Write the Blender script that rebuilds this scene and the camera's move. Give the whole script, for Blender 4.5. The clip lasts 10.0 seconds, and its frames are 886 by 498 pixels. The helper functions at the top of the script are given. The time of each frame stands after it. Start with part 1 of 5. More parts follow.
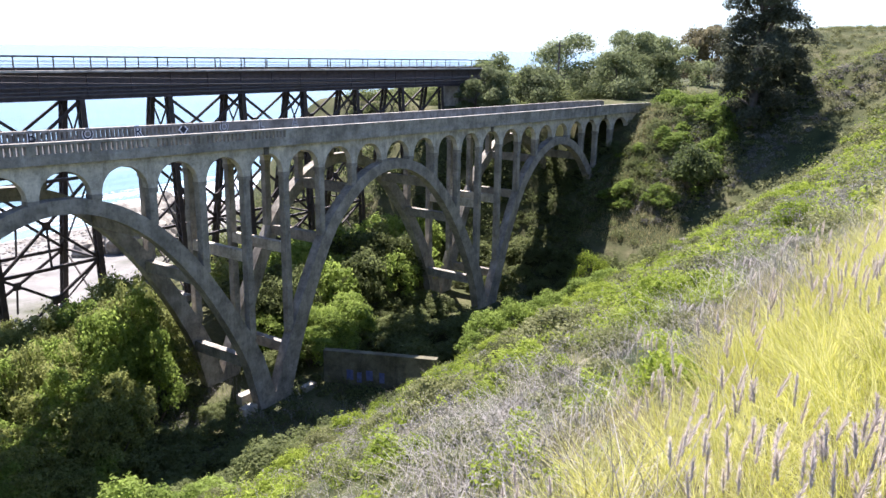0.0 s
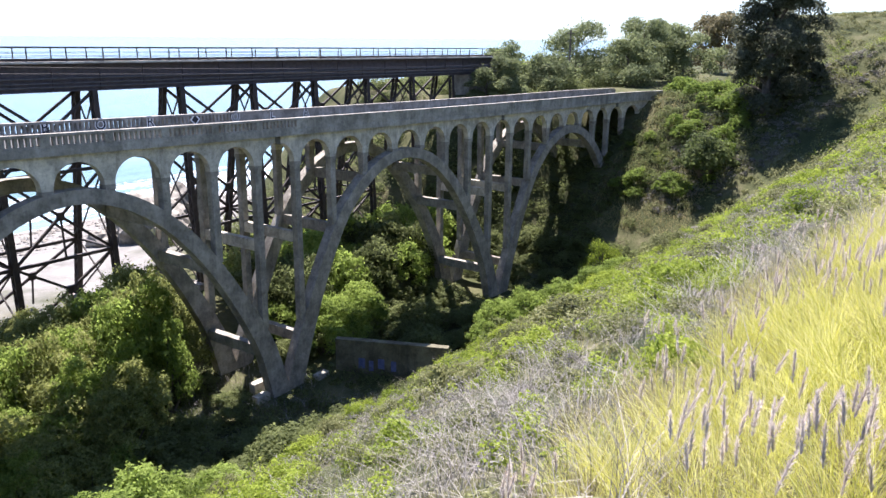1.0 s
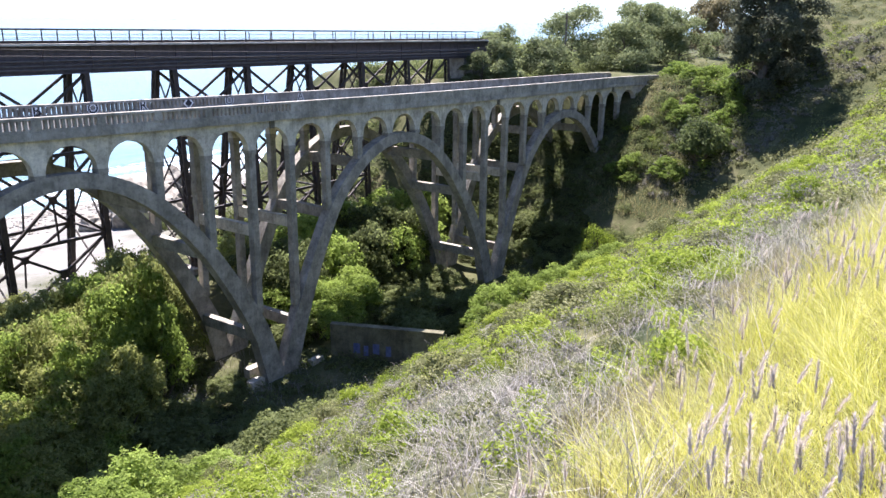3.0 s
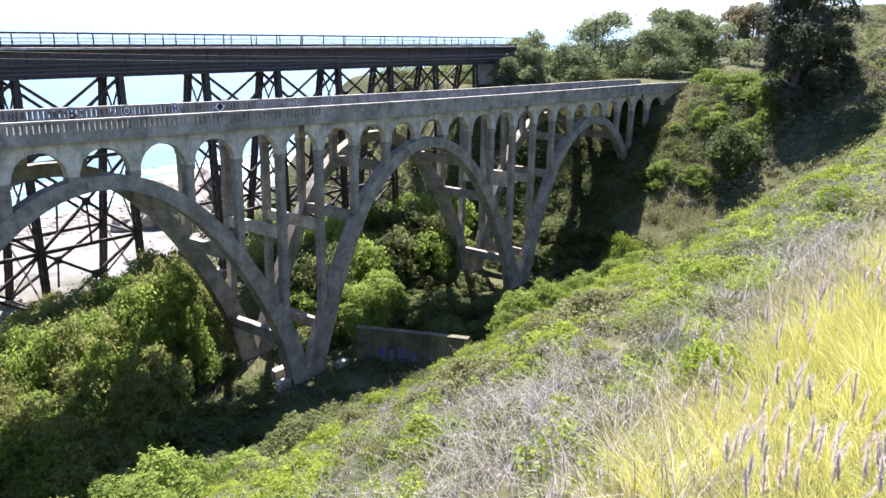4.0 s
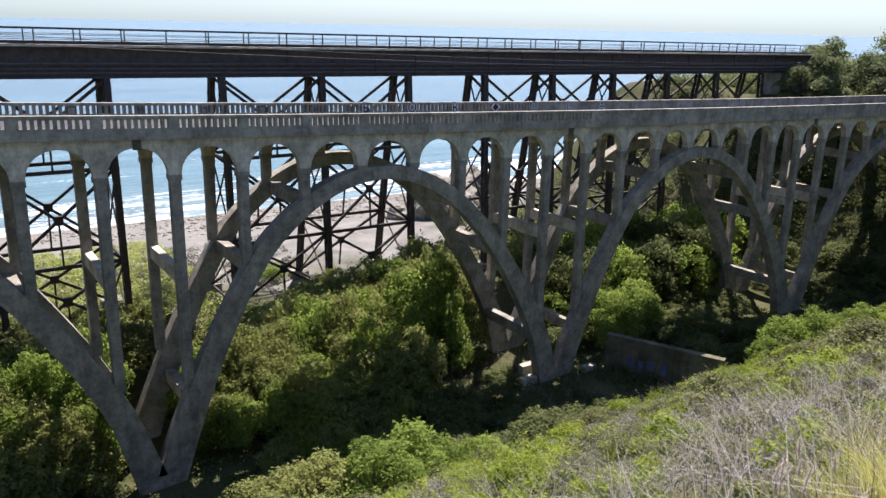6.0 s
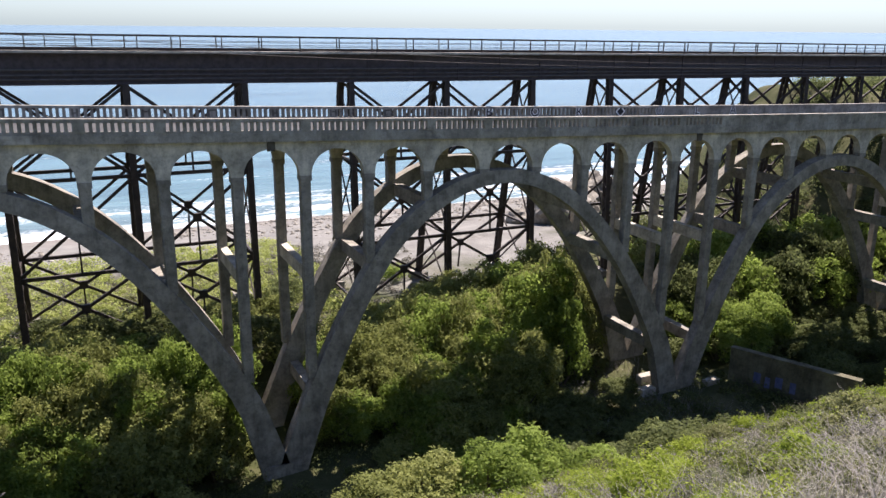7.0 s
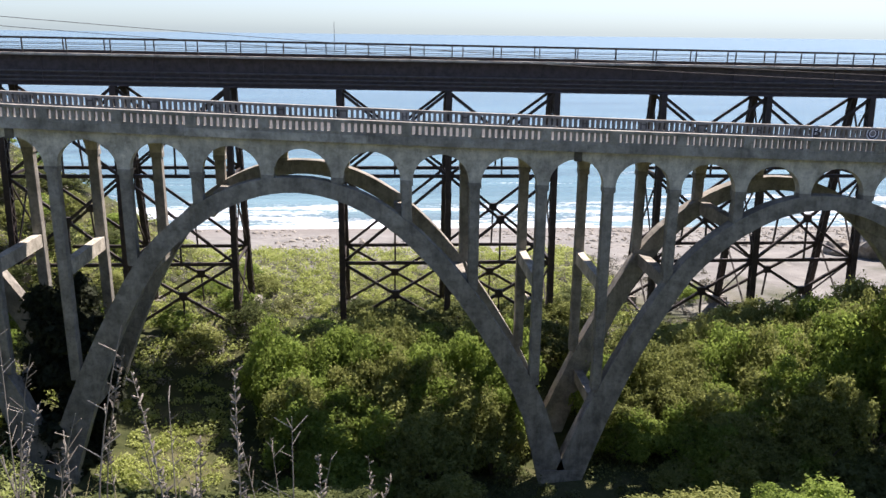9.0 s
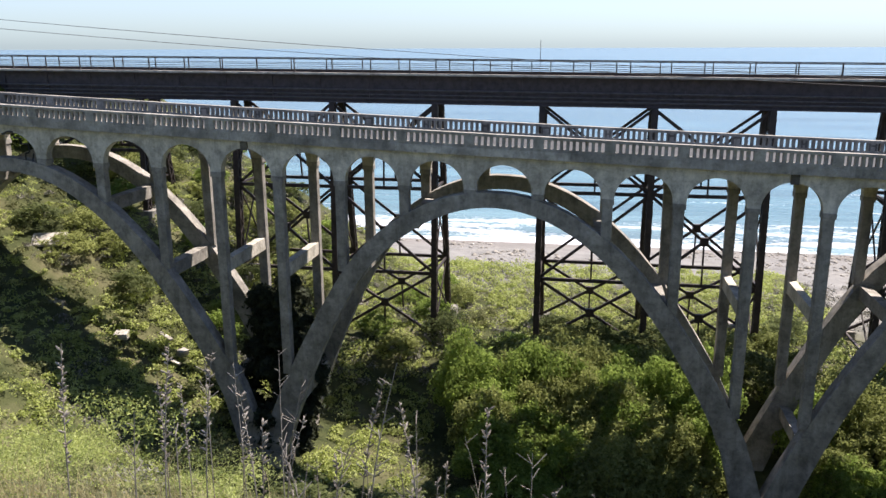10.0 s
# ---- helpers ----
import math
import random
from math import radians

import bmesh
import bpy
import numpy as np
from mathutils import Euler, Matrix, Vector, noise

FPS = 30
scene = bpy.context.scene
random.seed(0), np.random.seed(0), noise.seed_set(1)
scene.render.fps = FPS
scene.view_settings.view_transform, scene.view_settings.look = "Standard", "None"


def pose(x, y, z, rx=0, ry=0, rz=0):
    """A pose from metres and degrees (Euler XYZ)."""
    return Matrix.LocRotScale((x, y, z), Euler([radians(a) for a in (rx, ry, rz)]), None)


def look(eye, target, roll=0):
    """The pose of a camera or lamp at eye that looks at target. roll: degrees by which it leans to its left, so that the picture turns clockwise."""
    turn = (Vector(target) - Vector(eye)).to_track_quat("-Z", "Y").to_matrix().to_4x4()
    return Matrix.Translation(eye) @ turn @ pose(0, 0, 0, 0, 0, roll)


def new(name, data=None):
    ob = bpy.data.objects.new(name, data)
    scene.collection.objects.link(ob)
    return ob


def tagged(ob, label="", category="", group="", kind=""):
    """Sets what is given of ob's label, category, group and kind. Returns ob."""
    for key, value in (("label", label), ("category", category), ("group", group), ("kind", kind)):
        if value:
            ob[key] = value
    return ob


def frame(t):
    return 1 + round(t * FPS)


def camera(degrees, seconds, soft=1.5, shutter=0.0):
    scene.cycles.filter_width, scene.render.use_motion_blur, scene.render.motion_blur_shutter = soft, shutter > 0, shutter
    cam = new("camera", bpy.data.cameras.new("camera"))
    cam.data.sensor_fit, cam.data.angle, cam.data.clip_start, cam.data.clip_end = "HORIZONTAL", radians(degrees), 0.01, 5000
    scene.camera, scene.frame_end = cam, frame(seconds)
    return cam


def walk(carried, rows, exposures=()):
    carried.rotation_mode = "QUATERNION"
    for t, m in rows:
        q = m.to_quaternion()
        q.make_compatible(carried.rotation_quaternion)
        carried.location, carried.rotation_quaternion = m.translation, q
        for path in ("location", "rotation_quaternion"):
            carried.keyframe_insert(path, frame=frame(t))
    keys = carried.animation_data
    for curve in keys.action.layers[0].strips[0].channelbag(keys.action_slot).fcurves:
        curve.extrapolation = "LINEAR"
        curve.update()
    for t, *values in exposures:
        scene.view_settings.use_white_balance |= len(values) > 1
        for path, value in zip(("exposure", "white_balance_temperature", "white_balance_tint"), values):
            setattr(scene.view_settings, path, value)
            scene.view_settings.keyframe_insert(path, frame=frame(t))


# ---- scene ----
import itertools

# ---------------------------------------------------------------- camera
cam = camera(57.86, 10.0)
# seconds, x, y, z, pitch, roll, yaw
ROWS = [
    (0.0, -8.581, -39.746, 24.008, -14.19, -0.81, -54.98),
    (0.5, -8.637, -39.801, 24.005, -14.41, -0.33, -54.71),
    (1.0, -8.665, -39.824, 24.002, -14.96, -0.45, -54.24),
    (1.5, -8.653, -39.789, 24.039, -14.94, -0.13, -54.25),
    (2.0, -8.545, -39.703, 24.084, -15.59, -0.11, -54.35),
    (3.5, -8.564, -39.669, 24.020, -16.16, -0.84, -54.57),
    (4.0, -8.649, -39.662, 24.064, -15.76, -0.93, -52.62),
    (4.5, -8.739, -39.707, 24.181, -15.36, -1.08, -49.01),
    (5.0, -8.844, -39.848, 24.045, -15.22, -1.19, -44.27),
    (5.5, -8.964, -39.996, 24.029, -15.59, -1.23, -38.85),
    (5.7, -9.010, -40.033, 24.031, -15.70, -1.27, -36.72),
    (6.8, -9.238, -40.113, 24.071, -15.72, -0.80, -26.43),
    (7.0, -9.278, -40.141, 24.075, -15.67, -0.57, -25.09),
    (7.5, -9.382, -40.219, 24.079, -15.79, -0.20, -20.79),
    (8.0, -9.492, -40.223, 24.113, -15.84, -0.77, -16.11),
    (8.5, -9.576, -40.132, 24.151, -15.41, -0.73, -9.39),
    (9.0, -9.555, -40.233, 24.207, -15.26, -0.62, -3.66),
    (9.5, -9.591, -40.408, 24.300, -14.83, -0.32, 3.43),
    (10.0, -9.758, -40.433, 24.419, -14.35, 0.23, 10.32),
]
# seconds, stops, kelvin, tint
EXPOSURES = [(0.0, 1.80, 6350, 20), (2.0, 1.83, 6350, 20), (3.5, 2.0, 6320, 20), (4.0, 1.97, 6320, 20), (5.0, 1.48, 6400, 18), (5.5, 1.17, 6550, 17), (7.0, 1.14, 6800, 20), (8.5, 1.17, 6800, 20), (10.0, 1.19, 6720, 17)]
walk(cam, [(t, pose(x, y, z, 90 + p, r, a)) for t, x, y, z, p, r, a in ROWS], EXPOSURES)

# ---------------------------------------------------------------- world and sun
SUN_AZ, SUN_EL = 45.0, 60.0      # degrees: azimuth from +y towards +x, elevation
world = bpy.data.worlds.new("world")
scene.world = world
world.use_nodes = True
wn, wl = world.node_tree.nodes, world.node_tree.links
wn.clear()
sky = wn.new("ShaderNodeTexSky")
sky.sky_type = "NISHITA"
sky.sun_disc = False
sky.sun_elevation = radians(SUN_EL)
sky.sun_rotation = radians(SUN_AZ)
sky.air_density, sky.dust_density, sky.ozone_density = 0.85, 0.25, 2.0
bg = wn.new("ShaderNodeBackground")
bg.inputs["Strength"].default_value = 0.082
wo = wn.new("ShaderNodeOutputWorld")
balance = wn.new("ShaderNodeMix")
balance.data_type, balance.blend_type = "RGBA", "MULTIPLY"
balance.inputs[0].default_value = 1.0
balance.inputs[7].default_value = (0.92, 0.98, 1.07, 1)
wl.new(sky.outputs[0], balance.inputs[6])
# marine haze low over the horizon
sky_at = wn.new("ShaderNodeTexCoord")
sky_up = wn.new("ShaderNodeSeparateXYZ")
wl.new(sky_at.outputs["Generated"], sky_up.inputs[0])
haze = wn.new("ShaderNodeValToRGB")
for i, (pos, col) in enumerate(((0.0, (0.50, 0.61, 0.76, 1)), (0.05, (0.80, 0.80, 0.83, 1)), (0.15, (1.0, 0.97, 0.95, 1)), (0.4, (1, 1, 1, 1)))):
    e = haze.color_ramp.elements[i] if i < 2 else haze.color_ramp.elements.new(pos)
    e.position, e.color = pos, col
wl.new(sky_up.outputs[2], haze.inputs[0])
hazy = wn.new("ShaderNodeMix")
hazy.data_type, hazy.blend_type = "RGBA", "MULTIPLY"
hazy.inputs[0].default_value = 1.0
wl.new(balance.outputs[2], hazy.inputs[6])
wl.new(haze.outputs[0], hazy.inputs[7])
wl.new(hazy.outputs[2], bg.inputs["Color"])
wl.new(bg.outputs[0], wo.inputs["Surface"])

sun_dir = Vector((math.sin(radians(SUN_AZ)) * math.cos(radians(SUN_EL)), math.cos(radians(SUN_AZ)) * math.cos(radians(SUN_EL)), math.sin(radians(SUN_EL))))
sun_data = bpy.data.lights.new("sun", "SUN")
sun_data.energy, sun_data.angle, sun_data.color = 5.0, radians(0.55), (1.0, 0.96, 0.9)
sun = new("sun", sun_data)
sun.matrix_world = look(sun_dir * 200, (0, 0, 0))


# ---------------------------------------------------------------- materials
class Mat:
    """A small builder for node materials on one Principled shader."""

    def __init__(self, name, rough=0.8, spec=0.3, metal=0.0):
        self.m = bpy.data.materials.new(name)
        self.m.use_nodes = True
        self.n, self.l = self.m.node_tree.nodes, self.m.node_tree.links
        self.p = self.n["Principled BSDF"]
        self.p.inputs["Roughness"].default_value = rough
        self.p.inputs["Specular IOR Level"].default_value = spec
        self.p.inputs["Metallic"].default_value = metal
        self.geo = self.n.new("ShaderNodeNewGeometry")

    def noise(self, scale, detail=4.0, rough=0.6, stretch=None):
        t = self.n.new("ShaderNodeTexNoise")
        t.inputs["Scale"].default_value, t.inputs["Detail"].default_value, t.inputs["Roughness"].default_value = scale, detail, rough
        if stretch:
            v = self.n.new("ShaderNodeVectorMath")
            v.operation = "MULTIPLY"
            v.inputs[1].default_value = stretch
            self.l.new(self.geo.outputs["Position"], v.inputs[0])
            self.l.new(v.outputs[0], t.inputs["Vector"])
        else:
            self.l.new(self.geo.outputs["Position"], t.inputs["Vector"])
        return t.outputs["Fac"]

    def ramp(self, fac, stops):
        r = self.n.new("ShaderNodeValToRGB")
        e = r.color_ramp.elements
        while len(e) < len(stops):
            e.new(0.5)
        for i, (pos, col) in enumerate(stops):
            e[i].position = pos
            e[i].color = (*col, 1) if not isinstance(col, (int, float)) else (col, col, col, 1)
        self.l.new(fac, r.inputs[0])
        return r.outputs[0]

    def mix(self, fac, a, b, mode="MIX"):
        x = self.n.new("ShaderNodeMix")
        x.data_type, x.blend_type = "RGBA", mode
        for val, socket in ((fac, x.inputs[0]), (a, x.inputs[6]), (b, x.inputs[7])):
            if isinstance(val, bpy.types.NodeSocket):
                self.l.new(val, socket)
            elif isinstance(val, (int, float)):
                socket.default_value = val
            else:
                socket.default_value = (*val, 1)
        return x.outputs[2]

    def math(self, op, a, b=0.0):
        x = self.n.new("ShaderNodeMath")
        x.operation = op
        for val, socket in ((a, x.inputs[0]), (b, x.inputs[1])):
            if isinstance(val, bpy.types.NodeSocket):
                self.l.new(val, socket)
            else:
                socket.default_value = val
        return x.outputs[0]

    def axis(self, i):
        s = self.n.new("ShaderNodeSeparateXYZ")
        self.l.new(self.geo.outputs["Position"], s.inputs[0])
        return s.outputs[i]

    def color(self, c):
        if isinstance(c, bpy.types.NodeSocket):
            self.l.new(c, self.p.inputs["Base Color"])
        else:
            self.p.inputs["Base Color"].default_value = (*c, 1)

    def bump(self, h, strength=0.4, dist=0.02):
        b = self.n.new("ShaderNodeBump")
        b.inputs["Strength"].default_value, b.inputs["Distance"].default_value = strength, dist
        self.l.new(h, b.inputs["Height"])
        self.l.new(b.outputs[0], self.p.inputs["Normal"])

    def random(self):
        o = self.n.new("ShaderNodeObjectInfo")
        return o.outputs["Random"]


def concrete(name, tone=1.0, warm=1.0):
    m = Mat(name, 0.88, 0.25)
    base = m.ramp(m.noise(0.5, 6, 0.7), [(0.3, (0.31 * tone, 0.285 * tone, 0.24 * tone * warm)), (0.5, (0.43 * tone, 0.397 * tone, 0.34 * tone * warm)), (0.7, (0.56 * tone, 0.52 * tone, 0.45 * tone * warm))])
    streak = m.ramp(m.noise(1.0, 5, 0.75, (1.7, 1.7, 0.22)), [(0.46, 0.0), (0.7, 1.0)])
    base = m.mix(m.math("MULTIPLY", streak, 0.5), base, (0.15 * tone, 0.13 * tone, 0.105 * tone))
    grime = m.ramp(m.noise(0.95, 7, 0.75), [(0.40, 0.42), (0.58, 1.0)])
    base = m.mix(0.7, base, grime, "MULTIPLY")
    spots = m.ramp(m.noise(4.5, 4, 0.7), [(0.34, 0.5), (0.48, 1.0)])
    base = m.mix(0.5, base, spots, "MULTIPLY")
    grain = m.noise(22, 3, 0.7)
    base = m.mix(0.3, base, m.ramp(grain, [(0.3, 0.6), (0.7, 1.0)]), "MULTIPLY")
    m.color(base)
    board = m.noise(1.0, 2, 0.5, (0.3, 0.3, 7.0))
    m.bump(m.math("ADD", grain, m.math("MULTIPLY", board, 0.5)), 0.35, 0.02)
    return m.m


def steel(name, c0, c1):
    m = Mat(name, 0.65, 0.4)
    m.color(m.ramp(m.noise(2.2, 5, 0.7), [(0.35, c0), (0.7, c1)]))
    m.bump(m.noise(25, 3), 0.25, 0.01)
    return m.m


def leaf_material(name, dark, mid, light, trans=0.45, scale=0.35):
    m = Mat(name, 0.7, 0.12)
    patch = m.noise(scale, 3, 0.6)
    obj = m.n.new("ShaderNodeObjectInfo").outputs["Random"]
    isl = m.geo.outputs["Random Per Island"]
    v = m.math("ADD", m.math("MULTIPLY", patch, 0.6), m.math("ADD", m.math("MULTIPLY", isl, 0.35), m.math("MULTIPLY", obj, 0.2)))
    c = m.ramp(v, [(0.3, dark), (0.55, mid), (0.85, light)])
    m.color(c)
    tr = m.n.new("ShaderNodeBsdfTranslucent")
    m.l.new(c, tr.inputs["Color"])
    ms = m.n.new("ShaderNodeMixShader")
    ms.inputs[0].default_value = trans
    m.l.new(m.p.outputs[0], ms.inputs[1])
    m.l.new(tr.outputs[0], ms.inputs[2])
    m.l.new(ms.outputs[0], m.n["Material Output"].inputs["Surface"])
    return m.m


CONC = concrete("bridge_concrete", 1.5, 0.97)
CONC_PATCH = concrete("pale_concrete_patch", 1.25)
CONC_RAIL = concrete("rail_concrete", 0.9)
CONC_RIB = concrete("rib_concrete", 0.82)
PIPE = steel("grey_pipe", (0.06, 0.055, 0.055), (0.12, 0.11, 0.11))
DARK_CONC = concrete("old_concrete", 0.75)
STAIN = concrete("stained_concrete", 0.35)
STEEL = steel("rusty_black_steel", (0.018, 0.014, 0.013), (0.06, 0.042, 0.034))
STEEL_GIRDER = steel("dark_girder_steel", (0.04, 0.033, 0.037), (0.09, 0.073, 0.078))
WALKWAY = concrete("walkway_concrete", 1.3)
WOOD = steel("weathered_wood", (0.06, 0.045, 0.035), (0.16, 0.125, 0.095))
CABLE = steel("black_cable", (0.012, 0.012, 0.012), (0.03, 0.03, 0.03))

asphalt = Mat("asphalt", 0.9)
asphalt.color(asphalt.ramp(asphalt.noise(3, 5), [(0.3, 0.04), (0.7, 0.09)]))
ASPHALT = asphalt.m

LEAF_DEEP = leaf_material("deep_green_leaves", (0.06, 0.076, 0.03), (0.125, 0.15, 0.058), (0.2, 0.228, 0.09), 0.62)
LEAF_MID = leaf_material("green_leaves", (0.092, 0.135, 0.029), (0.20, 0.272, 0.058), (0.32, 0.405, 0.1), 0.58)
LEAF_WILLOW = leaf_material("willow_leaves", (0.105, 0.122, 0.036), (0.225, 0.25, 0.08), (0.36, 0.38, 0.13), 0.5)
LEAF_OAK = leaf_material("oak_leaves", (0.05, 0.068, 0.025), (0.105, 0.135, 0.048), (0.175, 0.21, 0.08), 0.5)
LEAF_LIME = leaf_material("bright_green_leaves", (0.085, 0.125, 0.018), (0.205, 0.27, 0.034), (0.34, 0.40, 0.07), 0.5)
LEAF_SAGE = leaf_material("grey_sage_leaves", (0.085, 0.082, 0.066), (0.185, 0.177, 0.145), (0.32, 0.305, 0.255), 0.3)
LEAF_OLIVE = leaf_material("olive_leaves", (0.07, 0.078, 0.032), (0.145, 0.155, 0.064), (0.245, 0.25, 0.11), 0.38)
LEAF_TREE = leaf_material("dark_tree_leaves", (0.06, 0.066, 0.042), (0.105, 0.114, 0.07), (0.165, 0.175, 0.11), 0.55)
LEAF_GREY = leaf_material("grey_green_tree_leaves", (0.085, 0.105, 0.05), (0.165, 0.195, 0.09), (0.26, 0.295, 0.145), 0.55)
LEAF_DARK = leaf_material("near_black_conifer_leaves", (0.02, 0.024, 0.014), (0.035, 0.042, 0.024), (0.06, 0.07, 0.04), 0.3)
LEAF_BROWN = leaf_material("brownish_tree_leaves", (0.10, 0.09, 0.05), (0.2, 0.175, 0.095), (0.3, 0.265, 0.15), 0.4)
LEAF_MEADOW = leaf_material("meadow_herbs", (0.15, 0.18, 0.045), (0.30, 0.35, 0.09), (0.5, 0.53, 0.22), 0.5, 0.5)
GRASS_GOLD = leaf_material("yellow_grass", (0.25, 0.285, 0.016), (0.51, 0.495, 0.10), (0.74, 0.71, 0.34), 0.5, 0.9)
GRASS_DRY = leaf_material("dry_grass", (0.18, 0.16, 0.07), (0.32, 0.28, 0.14), (0.46, 0.41, 0.24), 0.45, 0.8)
WHITE_PAINT = steel("white_paint", (0.78, 0.77, 0.75), (0.86, 0.85, 0.83))
BLACK_PAINT = steel("black_paint", (0.012, 0.012, 0.016), (0.03, 0.03, 0.035))
BLUE_PAINT = steel("faded_blue_paint", (0.07, 0.085, 0.2), (0.16, 0.18, 0.32))
ROCK = concrete("beach_rock", 0.8)
WALL_CONC = concrete("brown_stained_concrete", 0.42, 0.75)
PLUME = leaf_material("mauve_grass_plumes", (0.33, 0.27, 0.235), (0.5, 0.43, 0.385), (0.74, 0.67, 0.61), 0.45, 1.5)
TWIG = leaf_material("bare_grey_twigs", (0.13, 0.115, 0.1), (0.25, 0.228, 0.205), (0.4, 0.375, 0.345), 0.0, 0.8)
STALK = leaf_material("dry_stalk_brown", (0.1, 0.085, 0.065), (0.19, 0.165, 0.135), (0.3, 0.27, 0.23), 0.0, 0.8)
BARK = steel("bark", (0.05, 0.04, 0.03), (0.14, 0.11, 0.085))

# ground: earth and herbs above, sand and cobbles towards the shore
gm = Mat("ground", 0.95, 0.15)
herb = gm.ramp(gm.noise(0.22, 6, 0.65), [(0.32, (0.03, 0.04, 0.014)), (0.5, (0.065, 0.072, 0.028)), (0.68, (0.125, 0.115, 0.06))])
herb = gm.mix(0.5, herb, gm.ramp(gm.noise(4.0, 4, 0.7), [(0.3, 0.45), (0.7, 1.0)]), "MULTIPLY")
sand = gm.ramp(gm.noise(0.35, 5, 0.6), [(0.3, (0.15, 0.145, 0.135)), (0.7, (0.235, 0.227, 0.21))])
cob = gm.n.new("ShaderNodeTexVoronoi")
cob.inputs["Scale"].default_value = 1.6
gm.l.new(gm.geo.outputs["Position"], cob.inputs["Vector"])
stone = gm.mix(cob.outputs["Distance"], (0.34, 0.32, 0.28), (0.05, 0.048, 0.045))
stone_fac = gm.math("MULTIPLY", gm.ramp(gm.noise(0.12, 4), [(0.52, 0.0), (0.62, 1.0)]), 0.6)
sand = gm.mix(stone_fac, sand, stone)
wet = gm.math("MULTIPLY", gm.ramp(gm.math("MULTIPLY", gm.math("ADD", gm.axis(2), 1.6), 0.35), [(0.1, 1.0), (0.55, 0.0)]), 0.6)
sand = gm.mix(wet, sand, (0.17, 0.15, 0.13))
mouth = gm.math("MAXIMUM", 0.0, gm.math("SUBTRACT", 1.0, gm.math("MULTIPLY", gm.math("ABSOLUTE", gm.math("SUBTRACT", gm.axis(0), 24.0)), 0.055)))
edge = gm.math("ADD", gm.math("ADD", gm.axis(1), gm.math("MULTIPLY", mouth, 22.0)), gm.math("MULTIPLY", gm.noise(0.15, 4), 14.0))
lower = gm.math("ADD", gm.axis(2), gm.math("MULTIPLY", gm.noise(0.3, 3), 1.5))
is_sand = gm.math("MULTIPLY", gm.ramp(gm.math("MULTIPLY", edge, 0.01), [(0.36, 0.0), (0.40, 1.0)]), gm.ramp(gm.math("MULTIPLY", lower, 0.1), [(0.33, 1.0), (0.40, 0.0)]))
gm.color(gm.mix(is_sand, herb, sand))
gm.bump(gm.noise(3.0, 6, 0.7), 0.7, 0.12)
GROUND = gm.m

# sea: blue-green water with surf near the shore
sm = Mat("sea_water", 0.25, 0.4)
yy = sm.axis(1)
depth = sm.ramp(sm.math("MULTIPLY", sm.math("SUBTRACT", yy, 60.0), 0.004), [(0.0, (0.19, 0.26, 0.25)), (0.12, (0.11, 0.2, 0.21)), (0.5, (0.08, 0.15, 0.175)), (1.0, (0.085, 0.15, 0.18))])
swell = sm.ramp(sm.noise(1.0, 6, 0.7, (0.012, 0.11, 1.0)), [(0.36, 0.45), (0.62, 1.12)])
depth = sm.mix(0.85, depth, swell, "MULTIPLY")
band = sm.noise(1.0, 5, 0.7, (0.02, 0.14, 1.0))
fine = sm.noise(0.9, 5, 0.75)
surf = sm.math("ADD", sm.math("MULTIPLY", band, 0.95), sm.math("MULTIPLY", fine, 0.3))
near = sm.ramp(sm.math("MULTIPLY", sm.math("SUBTRACT", yy, 55.0), 0.01), [(0.0, 0.34), (0.22, 0.26), (0.36, 0.10), (1.0, 0.0)])
foam = sm.ramp(sm.math("ADD", surf, near), [(0.85, 0.0), (0.96, 1.0)])
sm.color(sm.mix(foam, depth, (0.70, 0.71, 0.73)))
sm.l.new(sm.math("ADD", 0.2, sm.math("MULTIPLY", foam, 0.5)), sm.p.inputs["Roughness"])
sm.bump(sm.math("ADD", sm.noise(1.0, 5, 0.6, (0.10, 0.35, 1.0)), sm.math("MULTIPLY", sm.noise(1.2, 4), 0.3)), 0.35, 0.5)
SEA = sm.m


